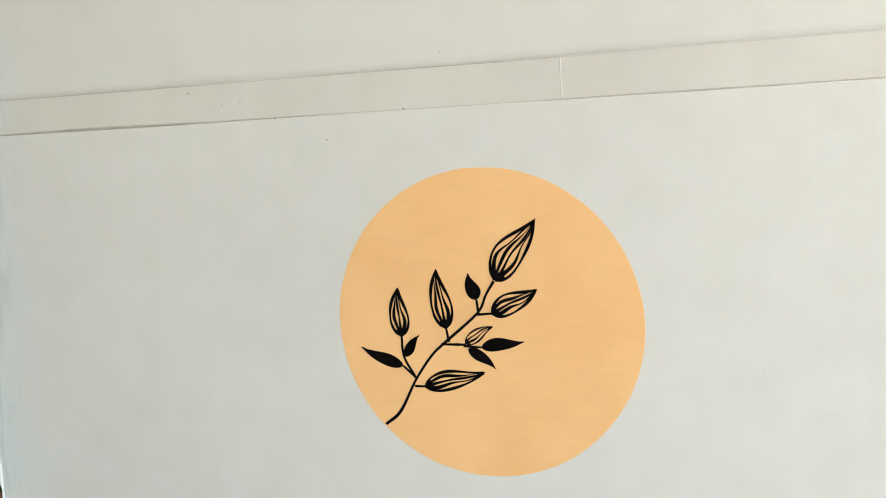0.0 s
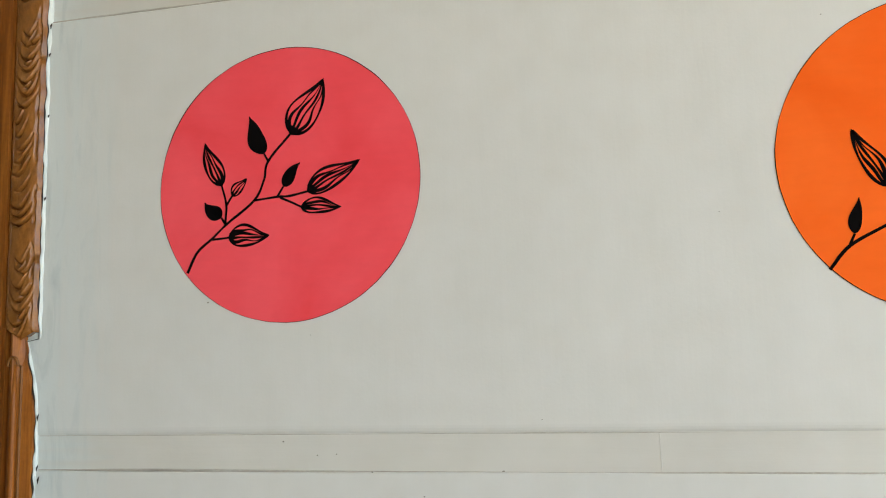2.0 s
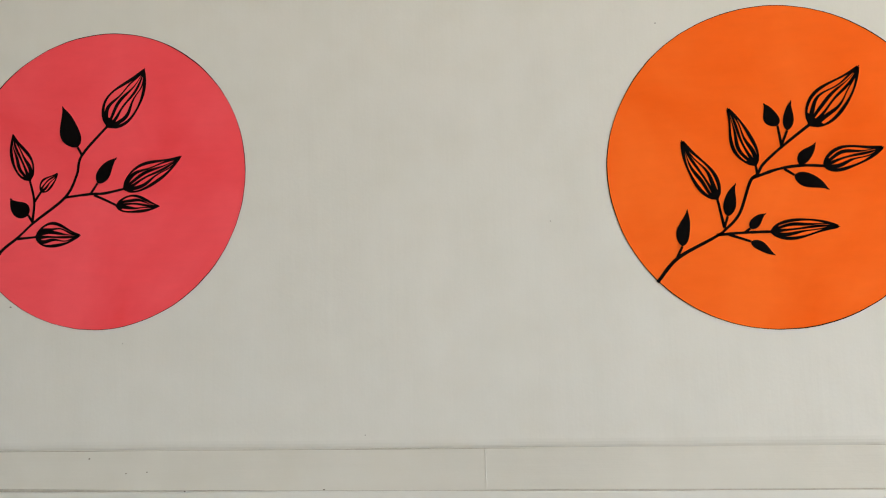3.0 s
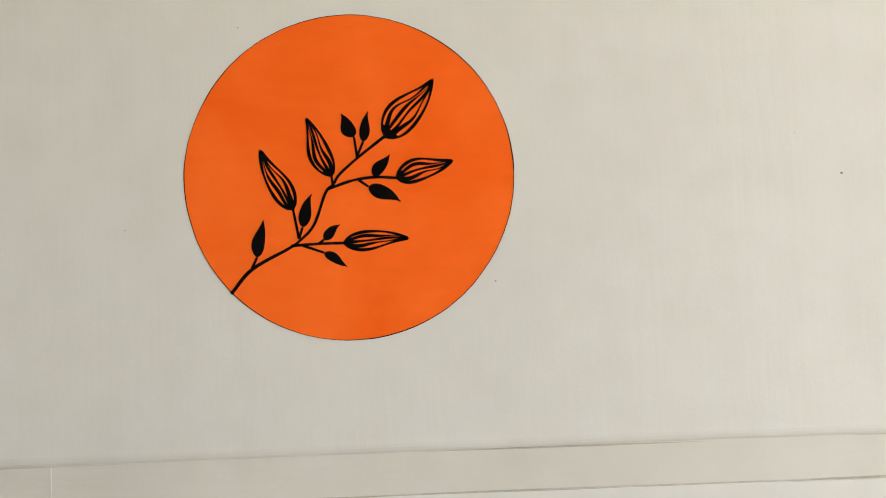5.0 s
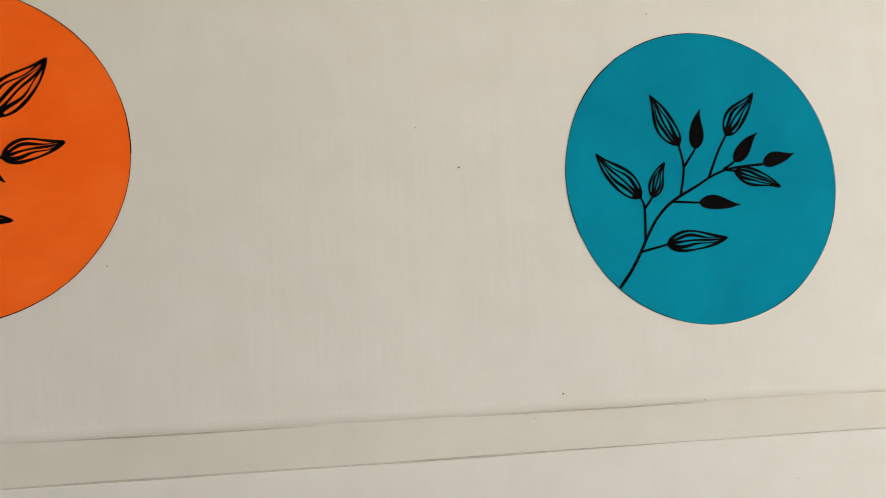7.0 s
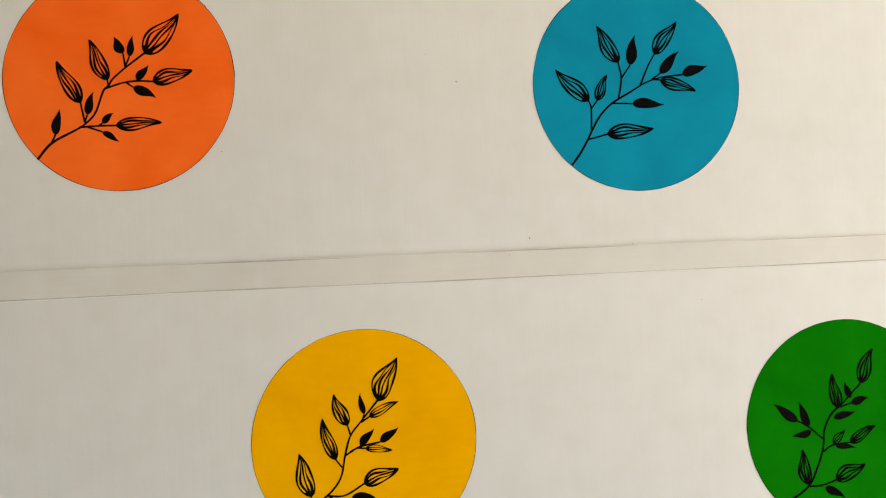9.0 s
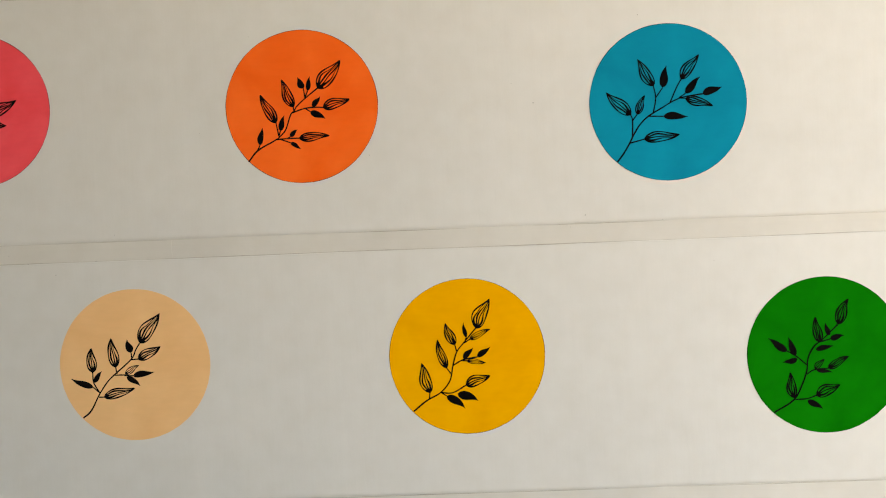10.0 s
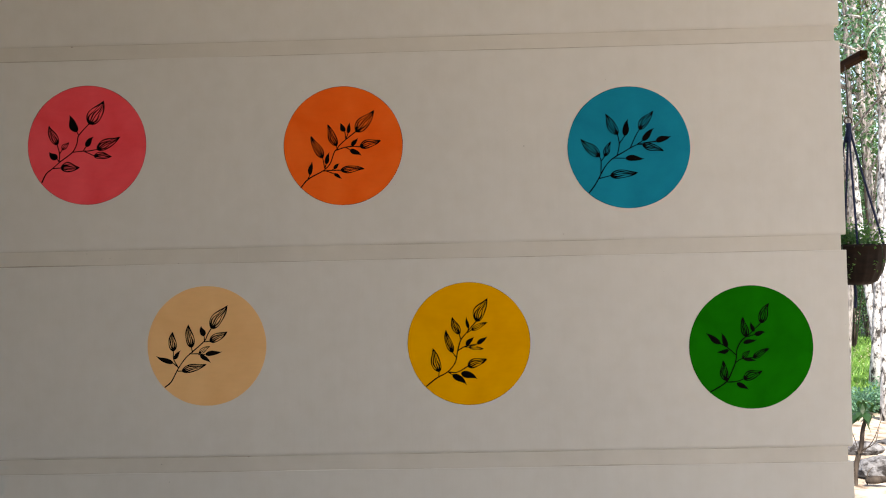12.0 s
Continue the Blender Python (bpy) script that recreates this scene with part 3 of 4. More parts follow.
leaf(pink, True, (-0.169, 0.223), (-0.286, 0.505), 0.139, (-0.137, 0.168))
leaf(pink, False, (-0.506, 0.019), (-0.639, 0.332), 0.131, (-0.467, -0.13), (-0.474, -0.271))
leaf(pink, False, (-0.42, -0.067), (-0.31, 0.05), 0.0786, (-0.467, -0.138))
leaf(pink, True, (-0.506, -0.224), (-0.639, -0.107), 0.116, (-0.474, -0.271))
leaf(pink, False, (-0.443, -0.373), (-0.137, -0.373), 0.156, (-0.576, -0.381))
leaf(pink, False, (0.168, -0.075), (0.552, 0.121), 0.159)
leaf(pink, True, (-0.02, -0.028), (0.106, 0.136), 0.0954, (-0.067, -0.099))
leaf(pink, False, (0.121, -0.185), (0.411, -0.201), 0.11, (0.043, -0.146), (-0.043, -0.107))
# orange
orange = painted_circle("orange", 0.0910, 1.6433, 0.1264)
stem(orange, (-0.728, -0.699), (-0.601, -0.556), (-0.38, -0.438), (-0.309, -0.39), (-0.222, -0.295), (-0.15, -0.105), (-0.103, -0.058), (-0.063, 0.005), (0.055, 0.108), (0.222, 0.235))
stem(orange, (-0.134, -0.082), (0.016, -0.034), (0.15, -0.018), (0.285, -0.026))
stem(orange, (-0.364, -0.422), (-0.198, -0.414), (-0.047, -0.414))
leaf(orange, False, (0.222, 0.227), (0.522, 0.575), 0.195)
leaf(orange, True, (0.032, 0.235), (-0.04, 0.377), 0.0894, (0.048, 0.108))
leaf(orange, True, (0.087, 0.203), (0.119, 0.385), 0.0645, (0.048, 0.116))
leaf(orange, False, (-0.111, -0.003), (-0.253, 0.354), 0.127, (-0.103, -0.066))
leaf(orange, False, (-0.348, -0.2), (-0.538, 0.164), 0.128, (-0.317, -0.374))
leaf(orange, True, (-0.293, -0.311), (-0.237, -0.113), 0.0759, (-0.317, -0.382))
leaf(orange, True, (-0.57, -0.485), (-0.53, -0.264), 0.0804, (-0.601, -0.549))
leaf(orange, False, (0.285, -0.026), (0.625, 0.069), 0.133)
leaf(orange, True, (0.142, -0.01), (0.245, 0.116), 0.0738)
leaf(orange, True, (0.111, -0.074), (0.301, -0.169), 0.0885, (0.055, -0.034))
leaf(orange, False, (-0.047, -0.414), (0.34, -0.398), 0.111)
leaf(orange, True, (-0.166, -0.39), (-0.071, -0.303), 0.0617, (-0.198, -0.414))
leaf(orange, True, (-0.166, -0.469), (-0.032, -0.556), 0.0577, (-0.293, -0.422))
# blue
blue = painted_circle("blue", 0.6950, 1.6250, 0.1286)
stem(blue, (-0.669, -0.739), (-0.583, -0.63), (-0.506, -0.506), (-0.443, -0.389), (-0.365, -0.272), (-0.257, -0.171), (-0.078, -0.07), (0.078, 0.016), (0.226, 0.062), (0.443, 0.086))
leaf(blue, True, (0.443, 0.086), (0.685, 0.163), 0.101)
leaf(blue, False, (-0.482, -0.14), (-0.778, 0.148), 0.149, (-0.459, -0.218), (-0.467, -0.428))
leaf(blue, False, (-0.397, -0.14), (-0.295, 0.093), 0.0914, (-0.459, -0.218))
leaf(blue, False, (-0.179, 0.218), (-0.365, 0.552), 0.139, (-0.155, 0.055), (-0.194, -0.14))
leaf(blue, True, (-0.062, 0.187), (-0.008, 0.459), 0.109, (-0.155, 0.062))
leaf(blue, False, (0.179, 0.288), (0.405, 0.583), 0.132, (0.109, 0.171), (0.023, -0.015))
leaf(blue, True, (0.226, 0.101), (0.412, 0.303), 0.0996, (0.14, 0.047))
leaf(blue, False, (0.226, 0.039), (0.56, -0.07), 0.111, (0.14, 0.047))
leaf(blue, True, (-0.062, -0.179), (0.241, -0.194), 0.101, (-0.264, -0.171))
leaf(blue, False, (-0.311, -0.459), (0.125, -0.42), 0.133, (-0.506, -0.506))
# peach
peach = painted_circle("peach", -0.2064, 1.2245, 0.1266)
stem(peach, (-0.716, -0.683), (-0.605, -0.588), (-0.487, -0.375), (-0.368, -0.209), (-0.265, -0.114), (-0.044, 0.075), (0.019, 0.194), (0.074, 0.281))
stem(peach, (-0.297, -0.13), (-0.131, -0.13))
leaf(peach, False, (0.082, 0.289), (0.351, 0.66), 0.186)
leaf(peach, True, (-0.044, 0.162), (-0.092, 0.328), 0.097, (-0.036, 0.075))
leaf(peach, False, (0.058, 0.075), (0.343, 0.225), 0.128, (-0.044, 0.067))
leaf(peach, False, (-0.258, -0.019), (-0.305, 0.352), 0.135, (-0.242, -0.114))
leaf(peach, False, (-0.566, -0.075), (-0.573, 0.233), 0.127, (-0.558, -0.217), (-0.487, -0.351))
leaf(peach, True, (-0.55, -0.217), (-0.447, -0.075), 0.0674)
leaf(peach, True, (-0.566, -0.28), (-0.85, -0.162), 0.0852, (-0.479, -0.359))
leaf(peach, False, (-0.423, -0.414), (-0.021, -0.312), 0.122, (-0.495, -0.414))
leaf(peach, False, (-0.131, -0.122), (0.05, -0.012), 0.0741)
leaf(peach, True, (-0.029, -0.146), (0.248, -0.106), 0.0873, (-0.147, -0.138))
leaf(peach, True, (-0.115, -0.154), (0.058, -0.28), 0.0731)
# yellow
yellow = painted_circle("yellow", 0.3490, 1.2190, 0.1286)
stem(yellow, (-0.715, -0.692), (-0.544, -0.56), (-0.357, -0.458), (-0.233, -0.311), (-0.186, -0.116), (-0.132, 0.055), (-0.039, 0.171), (0.132, 0.366))
stem(yellow, (-0.186, -0.116), (-0.054, -0.046), (0.132, -0.015))
stem(yellow, (-0.365, -0.458), (-0.202, -0.466), (-0.023, -0.373))
leaf(yellow, False, (0.132, 0.358), (0.311, 0.723), 0.181)
leaf(yellow, True, (0, 0.241), (-0.031, 0.428), 0.056, (-0.015, 0.202))
leaf(yellow, False, (0.047, 0.218), (0.304, 0.334), 0.0766, (-0.031, 0.171))
leaf(yellow, False, (-0.155, 0.156), (-0.264, 0.428), 0.116, (-0.132, 0.07))
leaf(yellow, False, (-0.272, -0.14), (-0.373, 0.218), 0.106, (-0.217, -0.217))
leaf(yellow, False, (-0.497, -0.451), (-0.59, -0.078), 0.145, (-0.505, -0.536))
leaf(yellow, True, (0.132, -0.015), (0.296, 0.101), 0.0778)
leaf(yellow, True, (-0.046, -0.039), (0.078, 0.101), 0.0764)
leaf(yellow, False, (0, -0.062), (0.234, -0.093), 0.0635, (-0.077, -0.054))
leaf(yellow, False, (-0.023, -0.373), (0.28, -0.264), 0.134)
leaf(yellow, True, (-0.14, -0.482), (0.117, -0.575), 0.116)
leaf(yellow, True, (-0.28, -0.505), (-0.054, -0.668), 0.105, (-0.342, -0.466))
# green
green = painted_circle("green", 0.9383, 1.2004, 0.1281)
stem(green, (-0.682, -0.722), (-0.432, -0.573), (-0.323, -0.394), (-0.252, -0.206), (-0.229, -0.035), (-0.151, 0.106), (-0.034, 0.199), (0.076, 0.301), (0.161, 0.379))
stem(green, (-0.252, -0.121), (-0.385, -0.003), (-0.502, 0.067))
stem(green, (-0.252, -0.245), (-0.159, -0.191), (0.029, -0.175))
stem(green, (-0.408, -0.565), (-0.26, -0.558), (-0.135, -0.519))
leaf(green, False, (0.169, 0.387), (0.302, 0.699), 0.136)
leaf(green, True, (0.052, 0.246), (0.005, 0.402), 0.0661)
leaf(green, True, (0.06, 0.199), (0.232, 0.238), 0.0796, (-0.057, 0.168))
leaf(green, False, (-0.073, 0.16), (-0.12, 0.48), 0.11)
leaf(green, True, (-0.127, 0.067), (0.091, 0.114), 0.0718)
leaf(green, True, (-0.494, 0.059), (-0.721, 0.231), 0.0954)
leaf(green, True, (-0.385, 0.004), (-0.471, 0.231), 0.0839)
leaf(green, True, (-0.362, -0.043), (-0.549, -0.082), 0.0718)
leaf(green, False, (0.029, -0.175), (0.286, -0.035), 0.0944)
leaf(green, False, (-0.143, -0.183), (-0.026, -0.058), 0.0723)
leaf(green, True, (-0.127, -0.199), (0.076, -0.23), 0.0546)
leaf(green, False, (-0.424, -0.542), (-0.463, -0.222), 0.118)
leaf(green, False, (-0.135, -0.519), (0.161, -0.394), 0.144)
leaf(green, True, (-0.252, -0.581), (-0.065, -0.69), 0.0801)


# ---------------------------------------------------------------- beyond the wall's end
ground = bmesh.new()
n, cells = 90, {}
for i in range(n + 1):
    for j in range(n + 1):
        u, v = (i / n * 2 - 1), (j / n * 2 - 1)
        x, y = 3.5 + math.copysign(abs(u) ** 3, u) * 900, 5 + math.copysign(abs(v) ** 3, v) * 900
        far = math.hypot(x - 3, y - 5)
        h = -0.13 + noise.noise(Vector((x * 0.35, y * 0.35, 0))) * 0.10 + noise.noise(Vector((x * 1.7, y * 1.7, 4))) * 0.03
        near = max(0.0, min(1.0, (math.hypot(max(-4.5 - x, 0, x - 2.2), max(-5 - y, 0, y - 1.2))) / 1.5))
        h = -0.13 + (h + 0.13) * near + (min(far, 60) * 0.004 if far > 6 else 0)
        cells[i, j] = ground.verts.new((x, y, h))
for i in range(n):
    for j in range(n):
        ground.faces.new((cells[i, j], cells[i + 1, j], cells[i + 1, j + 1], cells[i, j + 1]))
tagged(part("ground", ground, SOIL, smooth=True), "pale sunlit sandy garden soil", "ground", kind="structure")


def leaf_cloud(bm, r2, centre, spread, count, size):
    """Small folded leaves scattered unevenly about a point."""
    for _ in range(count):
        c = Vector(centre) + Vector((r2.gauss(0, spread[0]), r2.gauss(0, spread[1]), r2.gauss(0, spread[2])))
        rot = Euler((r2.uniform(-1.1, 1.1), r2.uniform(-1.1, 1.1), r2.uniform(0, 6.28))).to_matrix()
        s = size * r2.uniform(0.6, 1.3)
        vs = [bm.verts.new(c + rot @ Vector(v) * s) for v in ((-0.5, 0, 0), (-0.05, -0.24, 0.06), (0.5, 0, -0.05), (-0.05, 0.24, 0.06))]
        bm.faces.new((vs[0], vs[1], vs[2]))
        bm.faces.new((vs[0], vs[2], vs[3]))


def tree(x, y, height, girth, lean, bark, foliage, seed, first=0.35, leaves=2200, size=0.10, spread=0.5, label=""):
    r2 = random.Random(seed)
    ob = thing("garden_tree", (x, y, -0.16), label, "tree", "garden trees")
    b = bmesh.new()
    spine = [Vector((lean[0] * s * height + 0.10 * math.sin(s * 5 + seed), lean[1] * s * height + 0.08 * math.cos(s * 4 + seed), s * height)) for s in np.linspace(0, 1, 16)]
    spine[0].z -= 0.15
    tube(b, spine, lambda s: girth * (1.0 - 0.72 * s) * (1 + 0.5 * max(0, 0.06 - s) / 0.06), 10)
    tips = []
    for k in range(11):
        s = first + (0.97 - first) * (k + r2.random() * 0.6) / 11
        at = spine[min(15, int(s * 15))]
        a = r2.uniform(0, 6.28)
        reach = height * r2.uniform(0.10, 0.22) * (1.2 - s * 0.5)
        mid = at + Vector((math.cos(a) * reach * 0.5, math.sin(a) * reach * 0.5, reach * 0.35))
        end = at + Vector((math.cos(a) * reach, math.sin(a) * reach, reach * r2.uniform(0.3, 0.9)))
        tube(b, spline([at, mid, end], 4), lambda q, s=s: girth * 0.26 * (1.15 - s) * (1 - 0.7 * q) + 0.006, 6)
        tips += [mid, end]
        for _ in range(2):
            e2 = end + Vector((r2.uniform(-1, 1), r2.uniform(-1, 1), r2.uniform(-0.2, 0.9))) * reach * 0.45
            tube(b, spline([mid.lerp(end, 0.5), end.lerp(e2, 0.5), e2], 3), lambda q: 0.012 * (1 - 0.7 * q) + 0.003, 5)
            tips.append(e2)
    part("trunk", b, bark, ob, smooth=True)
    b = bmesh.new()
    for _ in range(len(tips) * 2):
        c = r2.choice(tips) + Vector((r2.gauss(0, 0.2), r2.gauss(0, 0.2), r2.gauss(0, 0.2)))
        k = r2.uniform(0.4, 1.0) * spread * 0.45
        leaf_cloud(b, r2, c, (k, k, k * 0.7), leaves // (len(tips) * 2), size)
    part("crown", b, foliage, ob)
    return ob


def shrub(x, y, wide, high, foliage, seed, count=900, size=0.07, label=""):
    r2 = random.Random(seed)
    ob = thing("garden_shrub", (x, y, -0.16), label, "shrub", "garden shrubs")
    b, f = bmesh.new(), bmesh.new()
    for k in range(9):
        a = r2.uniform(0, 6.28)
        end = Vector((math.cos(a) * wide * r2.uniform(0.2, 0.9), math.sin(a) * wide * r2.uniform(0.2, 0.9), high * r2.uniform(0.55, 1.0)))
        tube(b, spline([Vector((0, 0, -0.1)), end * 0.5 + Vector((0, 0, 0.1)), end], 4), lambda q: 0.012 * (1 - 0.7 * q) + 0.002, 5)
        for s in (0.45, 0.75, 1.0):
            leaf_cloud(f, r2, end * s + Vector((0, 0, 0.06)), (wide * 0.22, wide * 0.22, high * 0.14), count // 27, size)
    part("branch", b, BARK_BROWN, ob, smooth=True)
    part("foliage", f, foliage, ob)
    return ob


# trees stand in a loose stand across the view past the wall's end
tree(4.42, 7.0, 7.5, 0.055, (0.02, 0.02), BARK_PALE, LEAF_MID, 11, 0.62, 5000, 0.055, 0.7, "slim pale-barked tree leaning over sandy ground")
tree(5.42, 9.55, 8.5, 0.085, (0.01, 0.0), BARK_PALE, LEAF_TEAL, 12, 0.40, 6000, 0.06, 0.9, "slim pale-barked tree with thin bluish leaves")
tree(4.95, 9.6, 8.0, 0.05, (0.035, 0.0), BARK_GREY, LEAF_DARK, 13, 0.25, 6000, 0.06, 0.9, "slim grey-barked tree among dense foliage")
tree(6.6, 12.5, 9.0, 0.075, (0.0, 0.03), BARK_GREY, LEAF_DARK, 14, 0.30, 3000, 0.075, 1.1, "grey tree trunk deeper in the garden")
tree(7.25, 14.0, 9.5, 0.06, (0.0, 0.0), BARK_BROWN, LEAF_MID, 15, 0.30, 3000, 0.08, 1.2, "slim dark tree trunk deeper in the garden")
tree(5.9, 13.5, 9.0, 0.07, (0.02, 0.0), BARK_PALE, LEAF_TEAL, 16, 0.15, 5200, 0.08, 1.2, "pale tree with low leafy limbs")
tree(8.8, 17.5, 10.0, 0.16, (0.0, 0.0), BARK_GREY, LEAF_MID, 17, 0.15, 3200, 0.10, 1.4, "tall tree at the back of the garden")
tree(10.5, 20.0, 11.0, 0.16, (-0.02, 0.0), BARK_GREY, LEAF_DARK, 18, 0.12, 3200, 0.10, 1.5, "tall dark-leaved tree at the garden's back")

tree(6.02, 11.0, 8.0, 0.06, (-0.06, 0.0), BARK_PALE, LEAF_DARK, 41, 0.35, 4000, 0.06, 1.1, "slim pale tree wrapped in dark leaves")
tree(8.2, 15.5, 9.5, 0.08, (0.02, 0.0), BARK_PALE, LEAF_DARK, 42, 0.12, 3200, 0.08, 1.3, "tall dark-leaved tree at the garden's back")
tree(9.6, 18.6, 10.0, 0.10, (0.0, 0.0), BARK_GREY, LEAF_TEAL, 43, 0.10, 5000, 0.09, 1.4, "tall bluish-leaved tree at the garden's back")

shrub(8.5, 17.2, 1.1, 3.1, LEAF_TEAL, 21, 6000, 0.07, "tall bluish-green shrub in sunlight")
shrub(9.2, 18.8, 1.2, 2.2, LEAF_MID, 22, 5000, 0.07, "leafy green shrub under the trees")
shrub(9.9, 20.5, 1.4, 4.6, LEAF_DARK, 23, 8000, 0.085, "tall dark green shrub under the trees")
shrub(7.4, 15.2, 0.9, 4.6, LEAF_DARK, 28, 7000, 0.075, "tall dark green shrub under the trees")
shrub(4.05, 7.45, 0.40, 0.22, LEAF_TEAL, 24, 2400, 0.045, "low bluish-green shrub at the edge of bare soil")
shrub(4.50, 7.70, 0.45, 0.24, LEAF_TEAL, 25, 2400, 0.045, "low bluish-green shrub at the edge of bare soil")
shrub(9.6, 19.4, 1.3, 2.6, LEAF_MID, 26, 4500, 0.075, "tall leafy shrub in the garden")
shrub(10.2, 21.0, 1.3, 2.8, LEAF_DARK, 27, 4500, 0.075, "tall dark shrub in the garden")

# sunlit grass behind the bare soil
r3 = random.Random(31)
b = bmesh.new()
for _ in range(26000):
    y = 7.7 + 15 * r3.random() ** 1.3
    x = 0.35 + (y + 1.95) * r3.uniform(0.36, 0.56)
    far = math.hypot(x - 3, y - 5)
    base = Vector((x, y, -0.14 + min(far, 60) * 0.004))
    h, a = r3.uniform(0.03, 0.11), r3.uniform(0, 6.28)
    w = Vector((math.cos(a), math.sin(a), 0)) * r3.uniform(0.008, 0.022)
    tip = base + Vector((r3.uniform(-0.08, 0.08), r3.uniform(-0.08, 0.08), h))
    b.faces.new([b.verts.new(v) for v in (base - w, base + w, tip)])
tagged(part("grass", b, GRASS), "patchy sunlit garden grass", "grass", kind="stuff")

# a young sapling with a crooked stem on the bare soil
sap = thing("sapling", (3.04, 4.67, -0.14), "young crooked sapling with a few broad green leaves", "sapling")
b = bmesh.new()
tube(b, spline([Vector((0, 0, -0.05)), Vector((0.02, 0.01, 0.11)), Vector((0.065, 0.02, 0.25)), Vector((0.08, 0.02, 0.36)), Vector((0.115, 0.02, 0.48))], 5), lambda s: 0.022 * (1 - 0.45 * s), 8)
part("stem", b, BARK_BROWN, sap, smooth=True)
for pts in (((0.045, 0, 0.19), (0.13, -0.02, 0.29), (0.21, 0, 0.45)), ((0.0, 0, 0.03), (0.035, 0, 0.2), (-0.02, 0, 0.40)), ((0.09, 0, -0.03), (0.095, 0, 0.06), (0.13, 0, 0.10)), ((0.06, 0.0, 0.22), (0.15, 0.0, 0.27), (0.19, 0.02, 0.36))):
    b = bmesh.new()
    tube(b, spline([Vector(p) for p in pts], 5), lambda s: 0.005 * (1 - 0.6 * s), 6)
    part("twig", b, BARK_BROWN, sap, smooth=True)
r4 = random.Random(8)
for k in range(17):
    b = bmesh.new()
    a, droop = r4.uniform(0, 6.28), r4.uniform(-1.3, -0.2)
    rot = Euler((0, -droop, a)).to_matrix()
    s = r4.uniform(0.10, 0.16)
    base = Vector((0.10 + r4.uniform(-0.05, 0.05), 0.02, 0.50 + r4.uniform(-0.03, 0.08)))
    rim = [(0, 0, 0), (0.3, -0.2, -0.03), (0.65, -0.17, -0.05), (1, 0, -0.12), (0.65, 0.17, -0.05), (0.3, 0.2, -0.03)]
    vs = [b.verts.new(base + rot @ Vector(v) * s) for v in rim]
    spine = [vs[0], b.verts.new(base + rot @ Vector((0.45, 0, 0.03)) * s), vs[3]]
    for f in ((vs[0], vs[1], spine[1]), (vs[1], vs[2], spine[1]), (vs[2], vs[3], spine[1]), (vs[3], vs[4], spine[1]), (vs[4], vs[5], spine[1]), (vs[5], vs[0], spine[1])):
        b.faces.new(f)
    part("leaf", b, LEAF_DARK, sap)


def rock(x, y, z, sx, sy, sz, seed, label):
    b = bmesh.new()
    bmesh.ops.create_icosphere(b, subdivisions=3, radius=1.0)
    for v in b.verts:
        k = 1 + 0.28 * noise.noise(v.co * 1.4 + Vector((seed, 0, 0))) + 0.10 * noise.noise(v.co * 4 + Vector((0, seed, 0)))
        v.co = Vector((v.co.x * sx * k, v.co.y * sy * k, max(v.co.z * sz * k, -sz * 0.7)))
    ob = tagged(part("garden_rock", b, ROCK, smooth=False), label, "rock", "garden rocks")
    ob.location = (x, y, z)


rock(3.34, 4.92, -0.10, 0.22, 0.15, 0.085, 1, "low grey rock on the sandy soil")
rock(3.50, 5.62, -0.09, 0.15, 0.11, 0.070, 2, "flat bluish-grey rock on the sandy soil")
rock(3.85, 5.9, -0.12, 0.12, 0.10, 0.06, 3, "small grey rock on the sandy soil")

# a rotten log lying in front of the rock
b = bmesh.new()
tube(b, spline([Vector((3.10, 4.62, -0.12)), Vector((3.22, 4.60, -0.11)), Vector((3.36, 4.55, -0.12)), Vector((3.6, 4.50, -0.12))], 5), lambda s: 0.022 + 0.008 * math.sin(s * 9), 8)
tagged(part("fallen_branch", b, BARK_BROWN, smooth=True), "dark fallen branch lying on the soil", "branch")

# hanging planter on a short beam
PX, PY = 1.617, 1.12
post = tagged(part("veranda_post", box(1.54, 1.64, 2.30, 2.40, -0.14, 2.30, 0.006), DARKWOOD), "dark-stained wooden veranda post", "post")
BEAMWOOD = grainy("brown_beam_wood", ((0.3, (0.010, 0.005, 0.002)), (0.7, (0.045, 0.019, 0.007))), (60, 6, 60), 0.9, 0.05, 200)
beam = tagged(part("wooden_beam", box(1.612, 1.637, 1.0, 2.30, 2.024, 2.052, 0.003), BEAMWOOD), "short dark wooden beam with a hook for a planter", "beam")

hanger = thing("plant_hanger", (PX, PY, 2.024), "navy cord plant hanger on an iron hook", "plant hanger")


def cord(name, points, r, material, parent, sides=6):
    b = bmesh.new()
    tube(b, spline([Vector(p) for p in points], 6), r, sides)
    return part(name, b, material, parent, smooth=True)


cord("hook", [(0.035, 0, 0.034), (0.02, 0, 0.040), (0.0, 0, 0.02), (-0.004, 0, -0.02), (0.0, 0, -0.10), (0.002, 0, -0.165)], 0.0022, IRON, hanger)
b = bmesh.new()
ring = [Vector((math.cos(a) * 0.012, 0, -0.178 + math.sin(a) * 0.012)) for a in np.linspace(0, 2 * math.pi, 20)]
tube(b, ring, 0.0026, 6)
part("ring", b, IRON, hanger, smooth=True)
POT_Z = -0.60   # rim below the hook's origin
for k, (dx, dy) in enumerate(((0.092, -0.03), (-0.02, -0.09), (0.012, 0.095), (-0.09, 0.03))):
    cord("cord", [(0, 0, -0.19), (dx * 0.35, dy * 0.35, -0.34), (dx, dy, POT_Z)], 0.0036, ROPE, hanger)
cord("knot", [(0, 0, -0.186), (0.001, 0, -0.21), (0, 0.001, -0.25)], 0.0085, ROPE, hanger, 8)

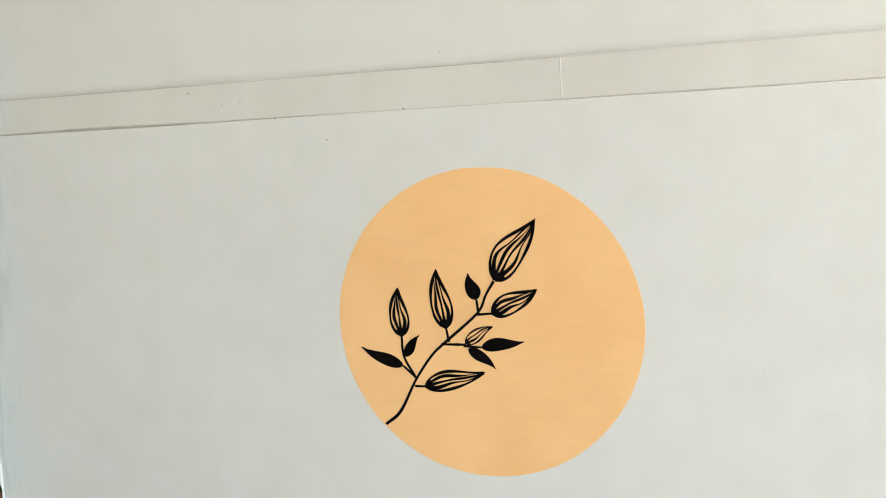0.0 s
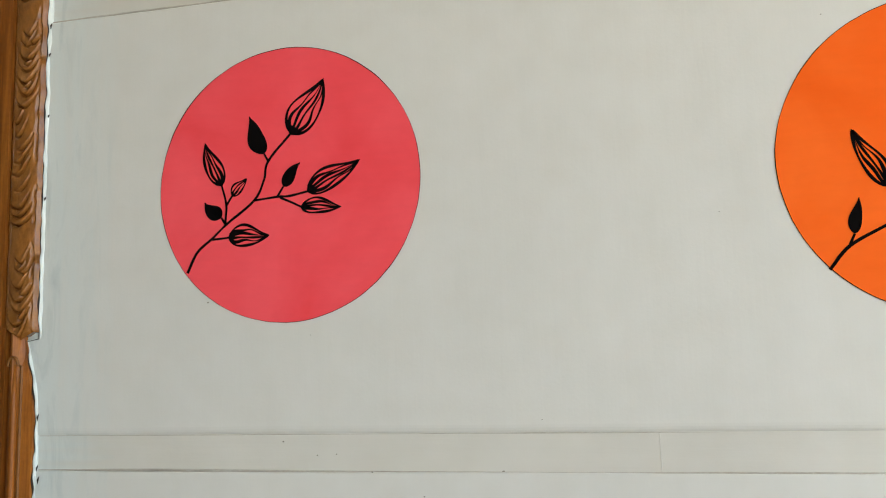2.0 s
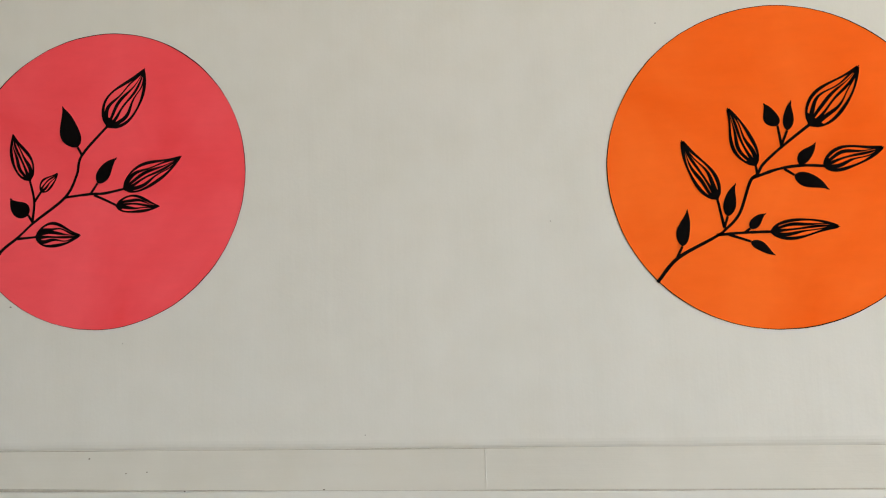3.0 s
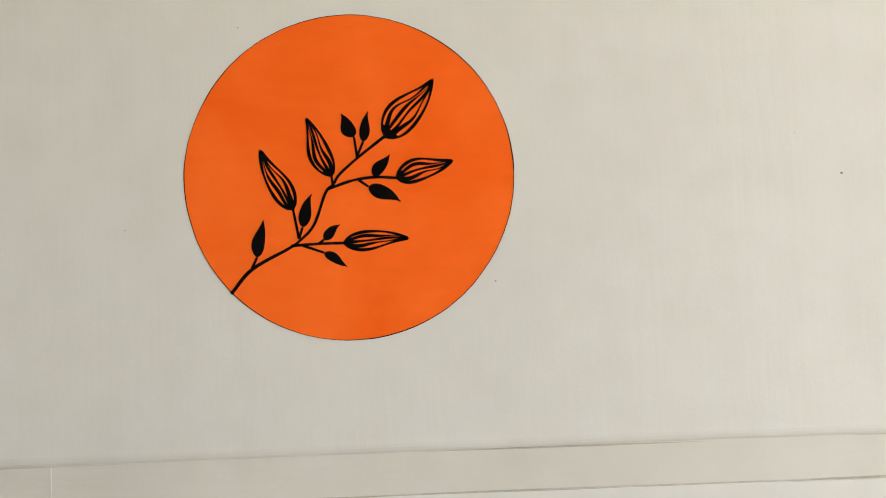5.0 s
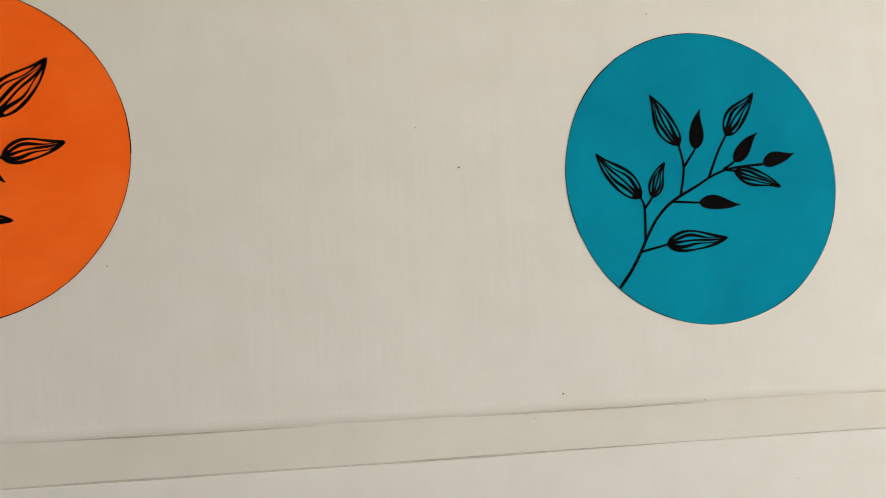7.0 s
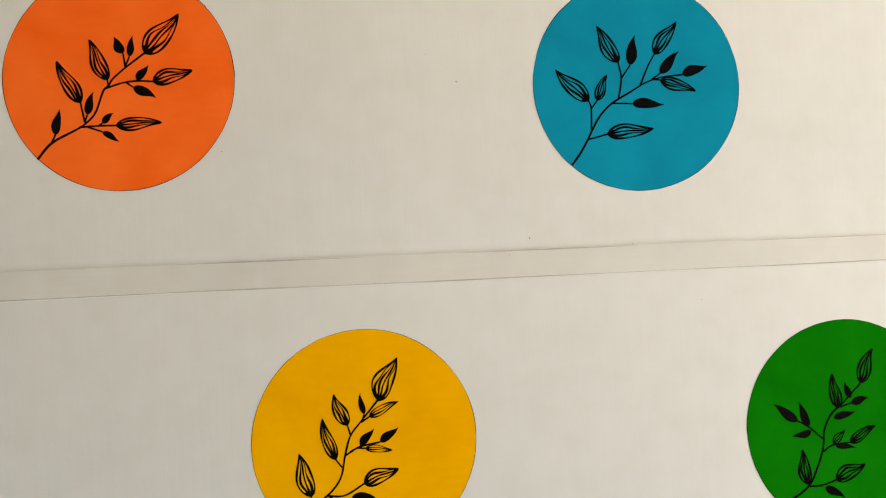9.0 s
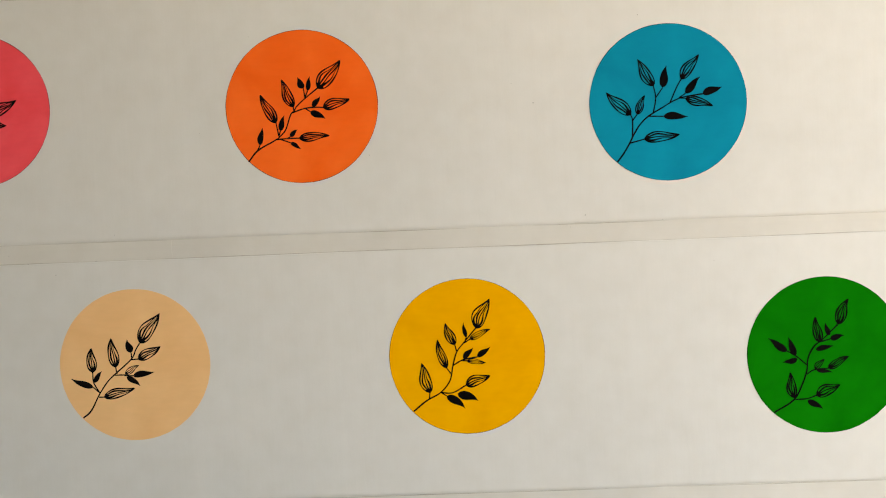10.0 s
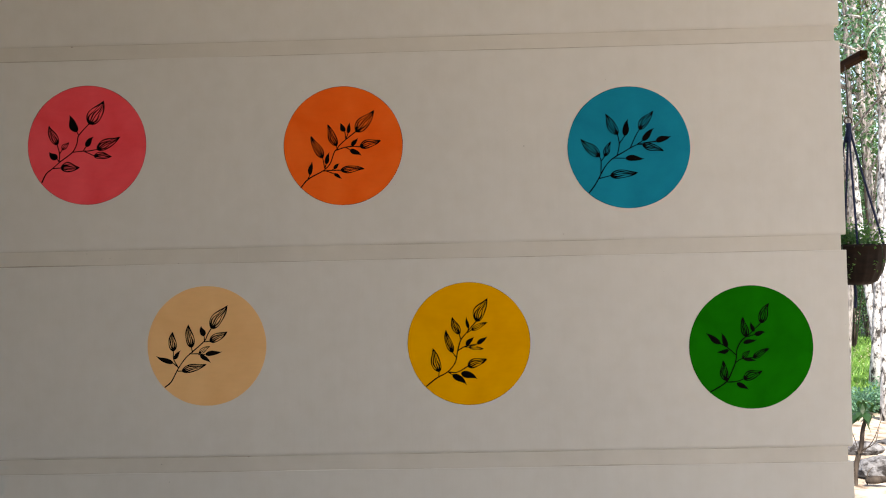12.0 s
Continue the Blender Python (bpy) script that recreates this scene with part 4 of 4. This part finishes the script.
pot = thing("hanging_planter", (PX, PY, 2.024 + POT_Z), "dark brown bowl-shaped hanging planter full of small plants", "planter")
b = bmesh.new()
prof = [(0.0, -0.118), (0.050, -0.118), (0.070, -0.106), (0.088, -0.072), (0.100, -0.025), (0.104, 0.0), (0.110, 0.002), (0.110, 0.012), (0.100, 0.012), (0.096, -0.02), (0.0, -0.022)]
rings = []
for k in range(96):
    a = 2 * math.pi * k / 96
    rib = 0.0028 * max(0.0, math.cos(a * 16)) ** 2
    rings.append([b.verts.new((math.cos(a) * (r + (rib if 0.06 < r < 0.101 and z < -0.021 else 0)), math.sin(a) * (r + (rib if 0.06 < r < 0.101 and z < -0.021 else 0)), z)) for r, z in prof])
for k in range(96):
    a, c = rings[k], rings[(k + 1) % 96]
    for i in range(len(prof) - 1):
        b.faces.new((a[i], c[i], c[i + 1], a[i + 1]))
bmesh.ops.remove_doubles(b, verts=b.verts[:], dist=1e-6)
bmesh.ops.recalc_face_normals(b, faces=b.faces[:])
part("bowl", b, DARKWOOD, pot, smooth=True)
r5 = random.Random(5)
b = bmesh.new()
for k in range(46):
    a, rr = r5.uniform(0, 6.28), 0.095 * math.sqrt(r5.random())
    leaf_cloud(b, r5, (math.cos(a) * rr, math.sin(a) * rr, 0.01 + r5.uniform(0, 0.05)), (0.022, 0.022, 0.018), 26, 0.016)
for k in range(9):
    a = r5.uniform(3.4, 5.9)
    leaf_cloud(b, r5, (math.cos(a) * 0.113, math.sin(a) * 0.113, -0.02 - 0.07 * r5.random()), (0.006, 0.006, 0.012), 3, 0.012)
part("foliage", b, LEAF_MID, pot)
for k in range(2):
    a = r5.uniform(3.6, 5.6)
    cord("trailing_stem", [(math.cos(a) * 0.095, math.sin(a) * 0.095, 0.014), (math.cos(a) * 0.118, math.sin(a) * 0.118, 0.0), (math.cos(a) * 0.116, math.sin(a) * 0.116, -0.05 - 0.04 * r5.random())], 0.0011, LEAF_DARK, pot)
cord("drain_cord", [(0.004, 0, -0.116), (0.006, 0, -0.155), (0.003, 0, -0.195)], 0.0045, ROPE, pot)

twig = thing("dead_twig", (1.622, 1.10, 2.024), "thin dark dead twig dangling from the beam", "twig")
cord("stick", [(0.0, 0, 0.002), (0.022, 0.0, -0.028), (0.058, 0, -0.075)], 0.0014, BARK_BROWN, twig)
